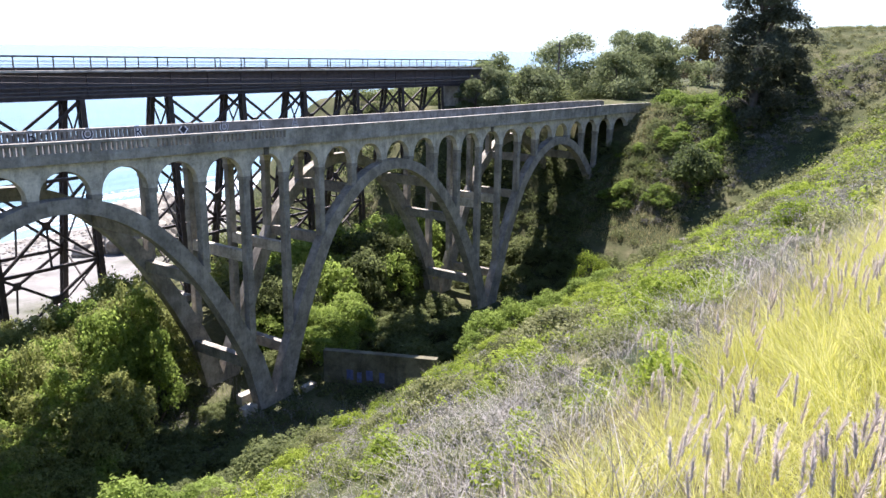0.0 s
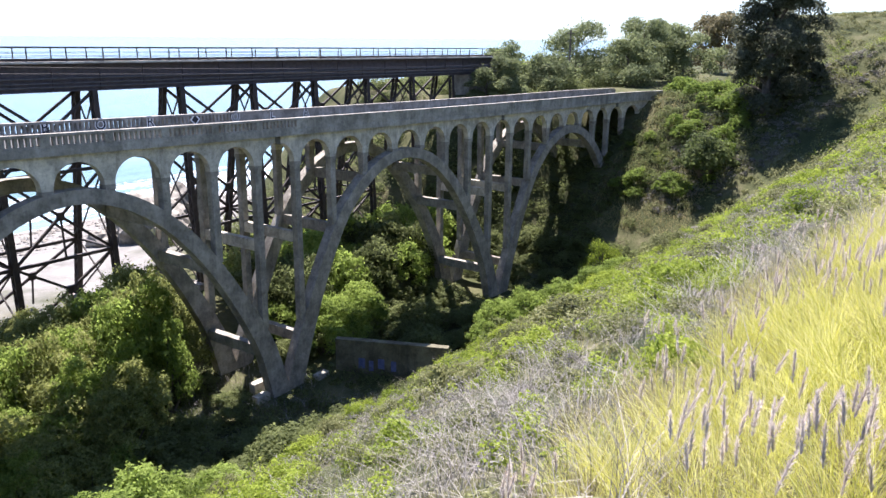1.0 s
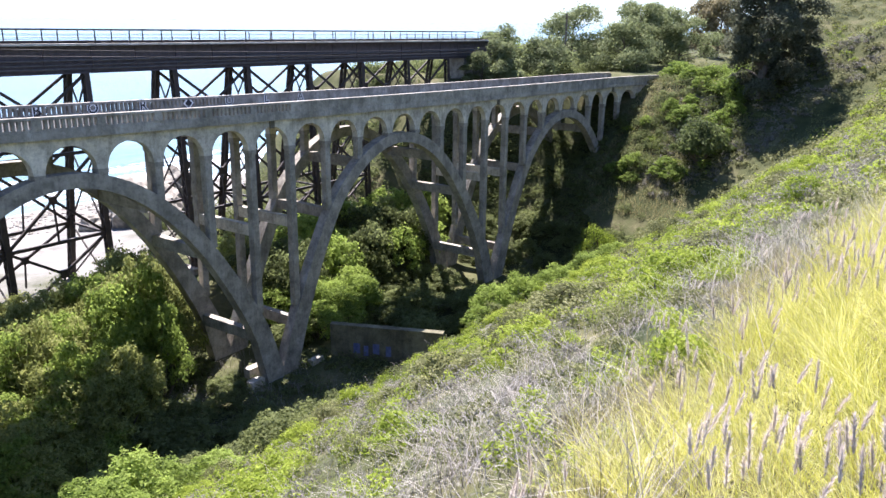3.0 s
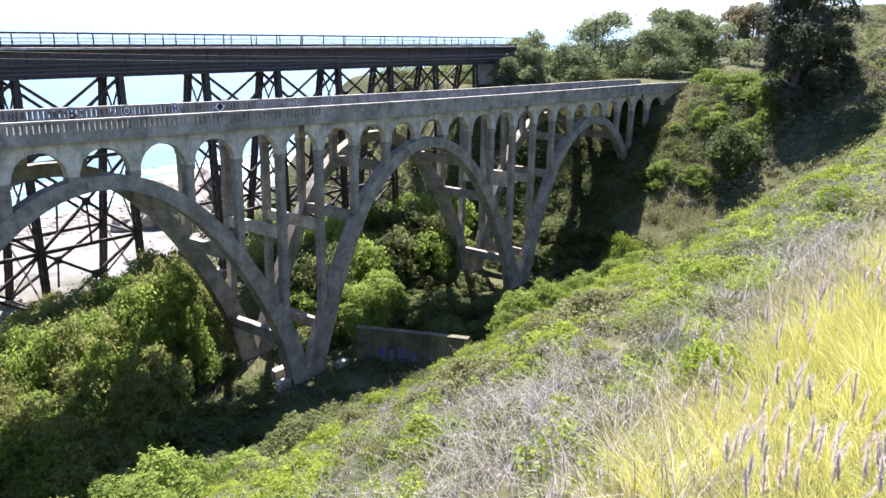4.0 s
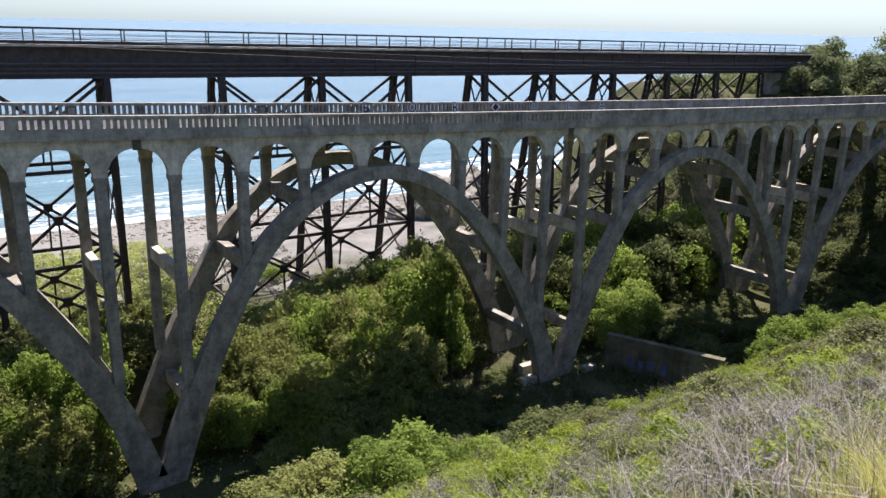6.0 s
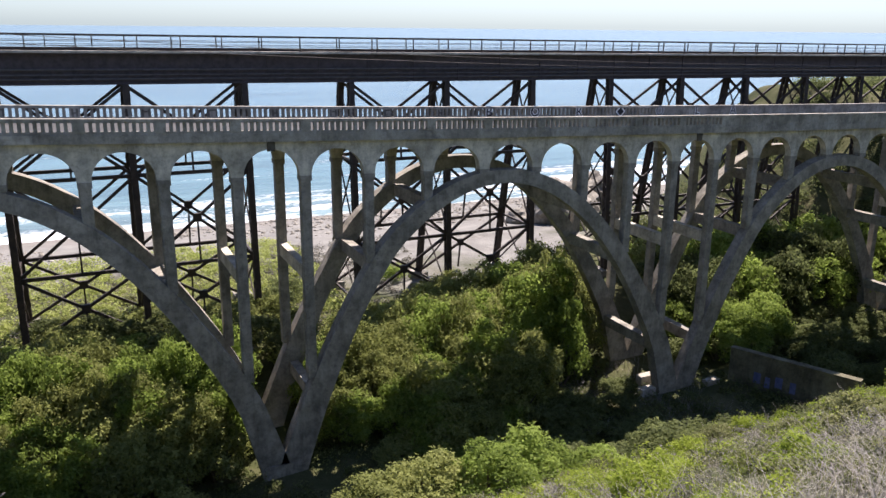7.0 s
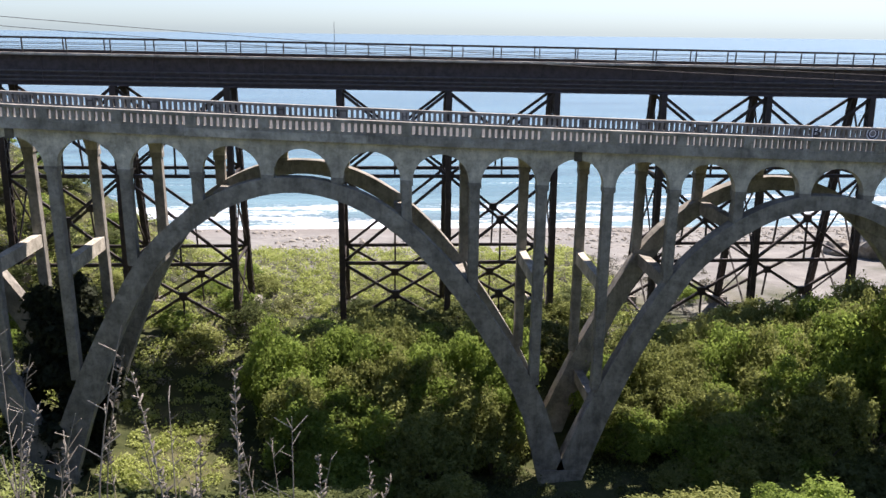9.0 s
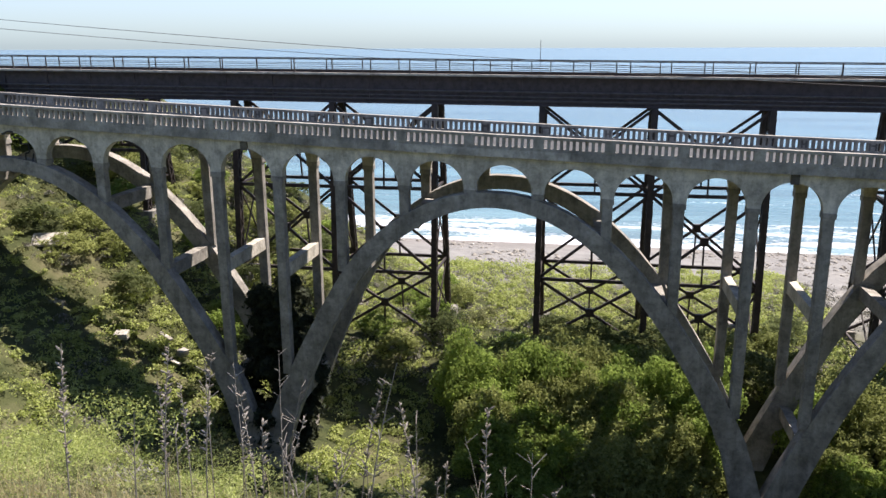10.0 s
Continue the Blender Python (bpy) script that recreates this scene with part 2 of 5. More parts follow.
# ---------------------------------------------------------------- mesh helpers
class Geo:
    """Collects vertices and faces of one mesh."""

    def __init__(self):
        self.v, self.f = [], []

    def add(self, verts, faces):
        o = len(self.v)
        self.v.extend(verts)
        self.f.extend(tuple(i + o for i in q) for q in faces)
        return self

    def box(self, x0, x1, y0, y1, z0, z1, c=0.0):
        """A box whose upright edges are chamfered by c."""
        if c:
            ring = [(x0 + c, y0), (x1 - c, y0), (x1, y0 + c), (x1, y1 - c), (x1 - c, y1), (x0 + c, y1), (x0, y1 - c), (x0, y0 + c)]
        else:
            ring = [(x0, y0), (x1, y0), (x1, y1), (x0, y1)]
        n = len(ring)
        v = [(x, y, z0) for x, y in ring] + [(x, y, z1) for x, y in ring]
        f = [tuple(range(n - 1, -1, -1)), tuple(range(n, 2 * n))] + [(i, (i + 1) % n, n + (i + 1) % n, n + i) for i in range(n)]
        return self.add(v, f)

    def strip(self, low, high, y0, y1):
        """A wall between two curves of equal length in x and z, from y0 to y1."""
        n = len(low)
        v = [(x, y0, z) for x, z in low] + [(x, y0, z) for x, z in high] + [(x, y1, z) for x, z in low] + [(x, y1, z) for x, z in high]
        f = []
        for i in range(n - 1):
            a, b, c, d = i, i + 1, n + i + 1, n + i
            f += [(a, b, c, d), (2 * n + b, 2 * n + a, 2 * n + d, 2 * n + c), (b, a, 2 * n + a, 2 * n + b), (d, c, 2 * n + c, 2 * n + d)]
        f += [(0, n, 3 * n, 2 * n), (n - 1, 3 * n - 1, 4 * n - 1, 2 * n - 1)]
        return self.add(v, f)

    def beam(self, p, q, w, h=None):
        """A straight bar of section w x h from p to q."""
        h = h or w
        p, q = Vector(p), Vector(q)
        d = (q - p).normalized()
        side = d.cross(Vector((0, 0, 1)))
        side = side.normalized() if side.length > 1e-4 else Vector((1, 0, 0))
        up = side.cross(d)
        v = [tuple(e + side * (w / 2 * a) + up * (h / 2 * b)) for e in (p, q) for a, b in ((-1, -1), (1, -1), (1, 1), (-1, 1))]
        return self.add(v, [(3, 2, 1, 0), (4, 5, 6, 7)] + [(i, (i + 1) % 4, 4 + (i + 1) % 4, 4 + i) for i in range(4)])

    def tube(self, pts, radii, n=7):
        """A tapered tube along points."""
        pts = [Vector(p) for p in pts]
        v, f = [], []
        for i, p in enumerate(pts):
            d = (pts[min(i + 1, len(pts) - 1)] - pts[max(i - 1, 0)]).normalized()
            a = d.cross(Vector((0.3, 0.9, 0.1))).normalized()
            b = d.cross(a)
            for k in range(n):
                t = 2 * math.pi * k / n
                v.append(tuple(p + a * (radii[i] * math.cos(t)) + b * (radii[i] * math.sin(t))))
        for i in range(len(pts) - 1):
            for k in range(n):
                f.append((i * n + k, i * n + (k + 1) % n, (i + 1) * n + (k + 1) % n, (i + 1) * n + k))
        f += [tuple(range(n - 1, -1, -1)), tuple(range((len(pts) - 1) * n, len(pts) * n))]
        return self.add(v, f)

    def mesh(self, name, mat, warp=None):
        me = bpy.data.meshes.new(name)
        me.from_pydata([warp(*p) for p in self.v] if warp else self.v, [], self.f)
        me.materials.append(mat)
        bm = bmesh.new()
        bm.from_mesh(me)
        bmesh.ops.recalc_face_normals(bm, faces=bm.faces)
        bm.to_mesh(me)
        bm.free()
        return me


def part(name, geo, mat, parent, label="", warp=None):
    ob = new(name, geo if isinstance(geo, bpy.types.Mesh) else geo.mesh(name, mat, warp))
    ob.parent = parent
    if label:
        ob["label"] = label
    return ob


def thing(name, label, category, group="", at=(0, 0, 0), kind=""):
    ob = new(name)
    ob.location = at
    return tagged(ob, label, category, group, kind)


def raw_mesh(name, verts, faces, mat, smooth=False):
    """A mesh from arrays; all faces have the same number of corners."""
    me = bpy.data.meshes.new(name)
    faces = np.asarray(faces, dtype=np.int32)
    nv, (nq, k) = len(verts), faces.shape
    me.vertices.add(nv)
    me.vertices.foreach_set("co", np.asarray(verts, dtype=np.float32).ravel())
    me.loops.add(nq * k)
    me.loops.foreach_set("vertex_index", faces.ravel())
    me.polygons.add(nq)
    me.polygons.foreach_set("loop_start", np.arange(0, nq * k, k, dtype=np.int32))
    if smooth:
        me.polygons.foreach_set("use_smooth", np.ones(nq, dtype=bool))
    me.materials.append(mat)
    me.update(calc_edges=True)
    return me


def unit(a):
    return a / np.maximum(np.linalg.norm(a, axis=1, keepdims=True), 1e-9)


def leaf_faces(rng, centre, normal, size, aspect=0.5):
    """Pointed leaves of one face each at the given centres, facing the normals roughly."""
    n = len(centre)
    nrm = unit(normal + rng.normal(0, 0.55, (n, 3)))
    a = unit(np.cross(nrm, rng.normal(0, 1, (n, 3))))
    b = np.cross(nrm, a)
    s = (size * rng.uniform(0.6, 1.4, n))[:, None]
    v = np.stack([centre - a * s * 0.6 - b * s * aspect * 1.2, centre + a * s * 1.1, centre - a * s * 0.6 + b * s * aspect * 1.2], 1).reshape(-1, 3)
    return v, np.arange(n * 3).reshape(-1, 3)


def blob_points(rng, blobs, n):
    """Points spread in the outer shells of ellipsoid clumps, with outward normals."""
    blobs = np.asarray(blobs, float)
    w = (blobs[:, 3] * blobs[:, 4] + blobs[:, 3] * blobs[:, 5])
    pick = rng.choice(len(blobs), n, p=w / w.sum())
    d = unit(rng.normal(0, 1, (n, 3)))
    d[:, 2] = np.where(d[:, 2] < -0.35, -d[:, 2], d[:, 2])
    r = rng.uniform(0.62, 1.06, n)[:, None]
    c = blobs[pick, :3] + d * r * blobs[pick, 3:6]
    return c, unit(d + np.array([0, 0, 0.25]))


# ---------------------------------------------------------------- the lie of the land
SEA_Z = -1.5


def step(a, b, t):
    t = np.clip((t - a) / (b - a), 0, 1)
    return t * t * (3 - 2 * t)


def height(x, y):
    """Height of the ground: road bank, two valley sides, creek flat, beach."""
    x, y = np.asarray(x, float), np.asarray(y, float)
    top = 22.4 + 3.0 * step(60, 110, x) 
    lip = -39.7 + 2.1 * step(-6.0, -12.0, x) + 0.22 * np.maximum(x - 70, 0)
    d = y - lip
    bank = top - 0.72 * np.maximum(d, 0) + 0.25 * (1 - np.exp(-np.maximum(d, 0) * 0.8))
    foot = -0.6 + 3.2 * step(5, 16, y)
    shore = foot - (foot - SEA_Z + 2.5) * step(26, 92, y)
    right = np.minimum(8.0 + 0.74 * (x - 76 + 1.0 * np.clip(y - 3, 0, 14)) - 0.12 * np.clip(y, -30, 0), 16.9 + 0.03 * np.clip(x - 88, 0, 40) + 0.05 * np.clip(x - 110, 0, 80) * step(-4, -14, y) + 0.47 * np.clip(-y - 13, 0, 26))
    right = right - 30 * step(34, 62, y - 0.25 * np.clip(x - 60, 0, 200))
    left = np.minimum(0.6 + 0.64 * (-29.0 - x) + 0.15 * np.clip(y - 6, 0, 26) - 0.25 * np.clip(y, -30, 0), 20.0 + 0.02 * np.clip(-60 - x, 0, 40))
    left = left - 32 * step(34, 58, y)
    far = -30 + 59.0 * step(85, 190, x) * step(34, 8, y)
    k = 1.5
    a = np.stack([bank, shore, right, left, far])
    m = a.max(0)
    z = m + np.log(np.exp(k * (a - m)).sum(0)) / k
    return z + 0.25 * np.sin(x * 0.31 + y * 0.17) * np.cos(y * 0.23 - x * 0.11) * step(-37, -30, y) * step(40, 30, y)


def sheet(name, xs, ys, zf, mat):
    gx, gy = np.meshgrid(xs, ys)
    v = np.stack([gx, gy, zf(gx, gy)], -1).reshape(-1, 3)
    nx, ny = len(xs), len(ys)
    i = np.arange(nx * ny).reshape(ny, nx)
    q = np.stack([i[:-1, :-1], i[:-1, 1:], i[1:, 1:], i[1:, :-1]], -1).reshape(-1, 4)
    return new(name, raw_mesh(name, v, q, mat, True))


xs = np.concatenate([np.linspace(-3500, -150, 16), np.arange(-140, -60, 4.0), np.arange(-60, 110, 0.8), np.arange(110, 200, 4.0), np.linspace(210, 3500, 16)])
ys = np.concatenate([np.linspace(-3000, -90, 14), np.arange(-80, -44, 4.0), np.arange(-44, 45, 0.6), np.arange(45, 100, 2.5), np.linspace(105, 400, 6)])
tagged(sheet("ground", xs, ys, height, GROUND), "scrub-covered valley sides running down to a sandy cobble beach", "ground", kind="structure")
sea = sheet("water", np.linspace(-4500, 4500, 30), np.concatenate([np.linspace(52, 130, 20), np.linspace(150, 4800, 20)]), lambda a, b: a * 0 + SEA_Z, SEA)
tagged(sea, "blue-green sea with white surf along the beach", "sea", kind="structure")

# ---------------------------------------------------------------- the concrete arch bridge
BAY = 3.5
K0, K1 = -20, 25              # first and last bay
CROWNS = (-20, -12, -4, 4, 12, 20)
NEAR, FAR = 0.0, 5.6          # outer faces of the two lines of columns
RIB_C, RIB_D, RIB_SHIFT = 0.0765, 4.5e-5, -0.38


def line(x):
    """Height of the column heads along the bridge."""
    k = x / BAY
    return 24 - 7.49 - 0.1248 * k + 0.00194 * k * k


def bend(x):
    k = x / BAY
    return -0.0032 * max(0, k - 8) ** 2 - 0.16 * max(0, k - 22.3) ** 2


def warp(x, y, z):
    return (x, y + bend(x), z + line(x))


bridge = thing("arch_bridge", "old grey concrete open-spandrel arch highway bridge with balustrades", "bridge")


def flare(u):
    """How far the foot of a rib stands away from the plain curve, along the bridge."""
    return 0.2 * max(0.0, -u - 6.8) if u < 0 else -0.4 * max(0.0, u - 12.0)


def rib_low(dx):
    return -0.85 - RIB_C * dx * dx - RIB_D * dx ** 4


def rib_top(dx):
    """Height of the rib's upper edge at dx from the crown."""
    best = -99.0
    for i in range(-30, 31):
        u = dx + i * 0.08
        s = 2 * RIB_C * u + 4 * RIB_D * u ** 3
        t = 0.78 + 0.030 * abs(u) + 0.35 * (max(0.0, abs(u) - 9) / 4) ** 1.5
        px = u + flare(u) + t * s / math.sqrt(1 + s * s)
        if abs(px - dx) < 0.12:
            best = max(best, rib_low(u) + t / math.sqrt(1 + s * s))
    return best if best > -90 else rib_low(dx) + 0.9


def rib(crown, y0, half_left=14.0, half_right=14.1):
    low, high = [], []
    n = 44
    for i in range(n + 1):
        u = -half_left + (half_left + half_right) * i / n
        s = 2 * RIB_C * u + 4 * RIB_D * u ** 3
        t = 0.78 + 0.030 * abs(u) + 0.35 * (max(0.0, abs(u) - 9) / 4) ** 1.5
        q = math.sqrt(1 + s * s)
        low.append((crown * BAY + RIB_SHIFT + u + flare(u), rib_low(u)))
        high.append((crown * BAY + RIB_SHIFT + u + flare(u) + t * s / q, rib_low(u) + t / q))
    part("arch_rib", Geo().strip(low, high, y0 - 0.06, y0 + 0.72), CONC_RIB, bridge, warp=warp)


def column(k, y0, foot):
    x = k * BAY
    g = Geo()
    g.box(x - 0.27, x + 0.27, y0 + 0.02, y0 + 0.54, foot, -0.28, 0.04)
    g.box(x - 0.325, x + 0.325, y0 - 0.03, y0 + 0.59, -0.28, 0.0, 0.03)
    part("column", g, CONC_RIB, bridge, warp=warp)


def spandrel(k, y0, joint):
    """One opening: the wall with its round-headed arch."""
    x = k * BAY
    r = 1.44
    low = [(x - BAY / 2 + 0.0, 0.0), (x - r, 0.0)] + [(x - r * math.cos(math.pi * i / 18), (r - 0.05) * math.sin(math.pi * i / 18)) for i in range(1, 18)] + [(x + r, 0.0), (x + BAY / 2, 0.0)]
    high = [(p[0], 1.85) for p in low]
    part("spandrel_wall", Geo().strip(low, high, y0, y0 + 0.5), CONC, bridge, warp=warp)
    if joint:
        g = Geo().box(x - 0.2, x + 0.2, y0 - 0.07, y0 + 0.0, 1.30, 1.84)
        part("expansion_joint", g, STAIN, bridge, "dark stained expansion joint cover", warp=warp)


JOINTS = (-16, -8, 0, 8, 16, 23)
for y0 in (NEAR, FAR):
    for c in CROWNS:
        rib(c, y0, 14.0, 9.4 if c == 20 else 14.1)
    for k in range(K0, K1 + 1):
        spandrel(k, y0, k in JOINTS)
        kc = k + 0.5
        c = min(CROWNS, key=lambda c: abs(c - kc))
        if k < K1:
            foot = rib_top((kc - c) * BAY - RIB_SHIFT) - 0.15 if kc < 22.4 else -9.0 + (kc - 22.5) * 2.0
            column(kc, y0, foot)

for k in range(K0, K1):
    kc = k + 0.5
    c = min(CROWNS, key=lambda c: abs(c - kc))
    d = abs(kc - c)
    x = kc * BAY
    part("floor_beam", Geo().box(x - 0.2, x + 0.2, NEAR + 0.5, FAR, 1.0, 1.85), CONC, bridge, warp=warp)
    if kc > 22.4:
        continue
    if d > 1.2:
        z = rib_top((kc - c) * BAY - RIB_SHIFT) - (1.35 if d > 3.2 else 0.15)
        sx = -0.35 if kc > c else 0.35
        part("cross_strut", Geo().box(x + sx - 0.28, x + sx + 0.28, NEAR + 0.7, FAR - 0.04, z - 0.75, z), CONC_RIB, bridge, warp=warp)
    if d > 3.2:
        part("cross_strut", Geo().box(x - 0.22, x + 0.22, NEAR + 0.53, FAR + 0.03, -5.75, -5.0), CONC, bridge, warp=warp)

for k in (-16, -8, 0, 8, 16):
    x = k * BAY
    for y0 in (NEAR, FAR):
        part("pier", Geo().box(x - 1.25, x + 1.25, y0 - 0.1, y0 + 0.76, -21.5, -16.4, 0.05), CONC_RIB, bridge, warp=warp)
    part("pier_wall", Geo().box(x - 0.9, x + 0.9, NEAR + 0.75, FAR - 0.09, -21.5, -17.2), DARK_CONC, bridge, warp=warp)

# pale slabs mark sunlit spots; the one at bay 0 replaces lit ground
for k, dx, y0, z0 in ((8, -1.4, 1.6, 0.0), (8, -2.3, 0.3, -0.3), (8, 2.8, -0.5, -0.25), (0, -0.3, 1.6, 0.2)):
    x = k * BAY + dx
    slab = new("footing_slab", Geo().box(x - 0.6, x + 0.6, y0 - 0.3, y0 + 0.3, z0 - 1.2, z0, 0.03).mesh("footing_slab", CONC_PATCH))
    tagged(slab, "pale concrete slab by the pier foot, marking a sunlit spot", "slab", "slabs by the pier feet")

# deck, fascia and roadway
def long_bar(x0, x1, y0, y1, z0, z1):
    n = max(2, int((x1 - x0) / 1.2))
    low = [(x0 + (x1 - x0) * i / n, z0) for i in range(n + 1)]
    return Geo().strip(low, [(p[0], z1) for p in low], y0, y1)


XA, XB = K0 * BAY - 1.75, K1 * BAY + 1.75
part("deck_slab", long_bar(XA, XB, NEAR + 0.004, FAR + 0.496, 1.86, 2.05), CONC, bridge, warp=warp)
part("roadway", long_bar(XA, XB, NEAR - 0.02, FAR + 0.6, 2.055, 2.10), ASPHALT, bridge, "worn asphalt roadway", warp=warp)
for a, b in ((-0.34, NEAR), (FAR + 0.5, FAR + 0.84)):
    part("fascia", long_bar(XA, XB, a, b, 1.82, 2.24), CONC_RAIL, bridge, warp=warp)
part("patched_fascia", long_bar(-5.6 * BAY, -3.05 * BAY, -0.346, -0.33, 1.83, 2.23), CONC_PATCH, bridge, "paler repaired concrete", warp=warp)

SOLID_FROM = 9
parapets = []
for side, (ya, yb) in enumerate(((-0.32, -0.06), (FAR + 0.56, FAR + 0.82))):
    par = part("parapet", long_bar(XA, XB, ya, yb, 2.10 if side else 2.245, 2.37), CONC_RAIL, bridge, warp=warp)
    parapets.append((par, ya, yb))
    part("handrail", long_bar(XA, XB, ya - 0.05, yb + 0.05, 2.83, 2.97), CONC_RAIL, par, warp=warp)
    for k in range(K0, K1 + 1):
        x = k * BAY
        part("pilaster", Geo().box(x + BAY / 2 - 0.265, x + BAY / 2 + 0.265, ya - 0.03, yb + 0.03, 2.372, 2.828, 0.02), CONC_RAIL, par, warp=warp)
        if k >= SOLID_FROM:
            part("solid_panel", long_bar(x - BAY / 2 + 0.266, x + BAY / 2 - 0.266, ya, yb, 2.372, 2.828), CONC_RAIL, par, warp=warp)
        else:
            for j in range(9):
                bx = x + (j - 4) * 0.31
                part("baluster", Geo().box(bx - 0.08, bx + 0.08, ya + 0.03, yb - 0.03, 2.372, 2.828), CONC_RAIL, par, warp=warp)

# painted signs on the inner face of the far parapet
def letter(ch, k):
    x, y, z = warp(k * BAY, FAR + 0.53, 2.60)
    ob = thing("painted_sign", "black painted mark with a white outline on the parapet", "sign", "painted marks on the parapet", (x, y - 0.004, z))
    for name, size, off, mat, dy in (("outline", 0.88, 0.055, WHITE_PAINT, 0.0), ("mark", 0.88, 0.0, BLACK_PAINT, -0.006)):
        if ch == "diamond":
            r = 0.42 if mat is WHITE_PAINT else 0.29
            me = Geo().add([(-r, 0, 0), (0, 0, -r), (r, 0, 0), (0, 0, r), (-r, 0.003, 0), (0, 0.003, -r), (r, 0.003, 0), (0, 0.003, r)], [(0, 1, 2, 3), (7, 6, 5, 4), (0, 4, 5, 1), (1, 5, 6, 2), (2, 6, 7, 3), (3, 7, 4, 0)]).mesh(name, mat)
            p = new(name, me)
            p.location = (0, dy, 0)
        else:
            cu = bpy.data.curves.new(name, "FONT")
            cu.body, cu.size, cu.align_x, cu.align_y = ch, size, "CENTER", "CENTER"
            cu.offset, cu.extrude = off + 0.012, 0.002
            cu.materials.append(mat)
            tmp = bpy.data.objects.new("tmp", cu)
            me = bpy.data.meshes.new_from_object(tmp)
            bpy.data.objects.remove(tmp)
            p = new(name, me)
            p.matrix_basis = pose(0, dy, 0, 90, 0, 0)
        p.parent = ob
    return ob


for i, ch in enumerate(("B", "O", "R", "diamond", "O", "L", "A")):
    letter(ch, 4.5 + i)

for i in range(-10, 4):
    x, y, z = warp((i + 0.5) * BAY, FAR + 0.526, 2.60)
    faded = thing("faded_mark", "faded dark painted mark on a parapet pilaster", "sign", "faded marks on the parapet", (x, y - 0.004, z))
    w = 0.16 + 0.05 * ((i * 7) % 3)
    part("stroke", Geo().box(-w, -w + 0.1, 0, 0.003, -0.2, 0.2), STAIN, faded)
    part("stroke", Geo().box(w - 0.1, w, 0, 0.003, -0.2, 0.2), STAIN, faded)
    part("stroke", Geo().box(-w, w, -0.002, 0.001, -0.05 + 0.08 * (i % 3), 0.04 + 0.08 * (i % 3)), STAIN, faded)

outline = thing("painted_outline", "black stepped outline painted on the spandrel wall", "painted mark", at=(-42.0, -0.006, 0))
STEPS = [(-0.6, 19.56), (-0.2, 19.72), (0.15, 19.72), (0.15, 19.38), (0.57, 19.36), (0.57, 19.04), (1.03, 19.04), (1.03, 18.55), (0.78, 18.5), (0.76, 17.98), (1.15, 17.92), (1.3, 18.5)]
for (xa, za), (xb, zb) in zip(STEPS, STEPS[1:]):
    part("stroke", Geo().beam((xa, 0, za), (xb, 0, zb), 0.012, 0.09), BLACK_PAINT, outline)

# ---------------------------------------------------------------- the railway trestle
trestle = thing("railway_trestle", "dark rusty steel railway trestle on braced towers behind the bridge", "trestle")
TY = 16.9
def tz(x):
    return 20.03 - 0.0096 * x


BENTS = [2.25 + (7.68 if i < 0 else 7.73) * i for i in range(-9, 10)]
TA, TB = BENTS[0] - 4, 82.5
for yy in (TY, TY + 2.3):
    g = Geo()
    g.strip([(TA, tz(TA)), (TB, tz(TB))], [(TA, tz(TA) + 2.0), (TB, tz(TB) + 2.0)], yy - 0.02, yy + 0.02)
    part("girder_web", g, STEEL_GIRDER, trestle)
    for o, h in ((0.0, 0.09), (1.91, 0.09)):
        part("girder_flange", Geo().strip([(TA, tz(TA) + o), (TB, tz(TB) + o)], [(TA, tz(TA) + o + h), (TB, tz(TB) + o + h)], yy - 0.24, yy + 0.24), STEEL_GIRDER, trestle)
n = int((TB - TA) / 3.7)
for i in range(n):
    x = TA + 0.8 + i * 3.7
    part("stiffener", Geo().box(x - 0.04, x + 0.04, TY - 0.09, TY - 0.022, tz(x) + 0.1, tz(x) + 1.9), STEEL_GIRDER, trestle)
part("track_deck", Geo().strip([(TA, tz(TA) + 2.01), (TB, tz(TB) + 2.01)], [(TA, tz(TA) + 2.12), (TB, tz(TB) + 2.12)], TY - 0.62, TY + 3.0), WOOD, trestle, "dark timber track deck")
for yy in (TY - 0.95, TY + 3.0):
    part("walkway_edge", Geo().strip([(TA, tz(TA) + 2.01), (TB, tz(TB) + 2.01)], [(TA, tz(TA) + 2.16), (TB, tz(TB) + 2.16)], yy, yy + 0.32), WALKWAY, trestle, "pale walkway edge")
for yy in (TY + 0.45, TY + 1.9):
    part("rail", Geo().strip([(TA, tz(TA) + 2.13), (TB, tz(TB) + 2.13)], [(TA, tz(TA) + 2.30), (TB, tz(TB) + 2.30)], yy - 0.035, yy + 0.035), STEEL, trestle, "steel running rail")
for h, r in ((0.35, 0.06), (0.62, 0.05), (0.95, 0.07)):
    part("pipe", Geo().tube([(TA, TY - 0.34, tz(TA) + h), (TB, TY - 0.34, tz(TB) + h)], [r, r], 8), PIPE, trestle, "grey conduit along the girder")
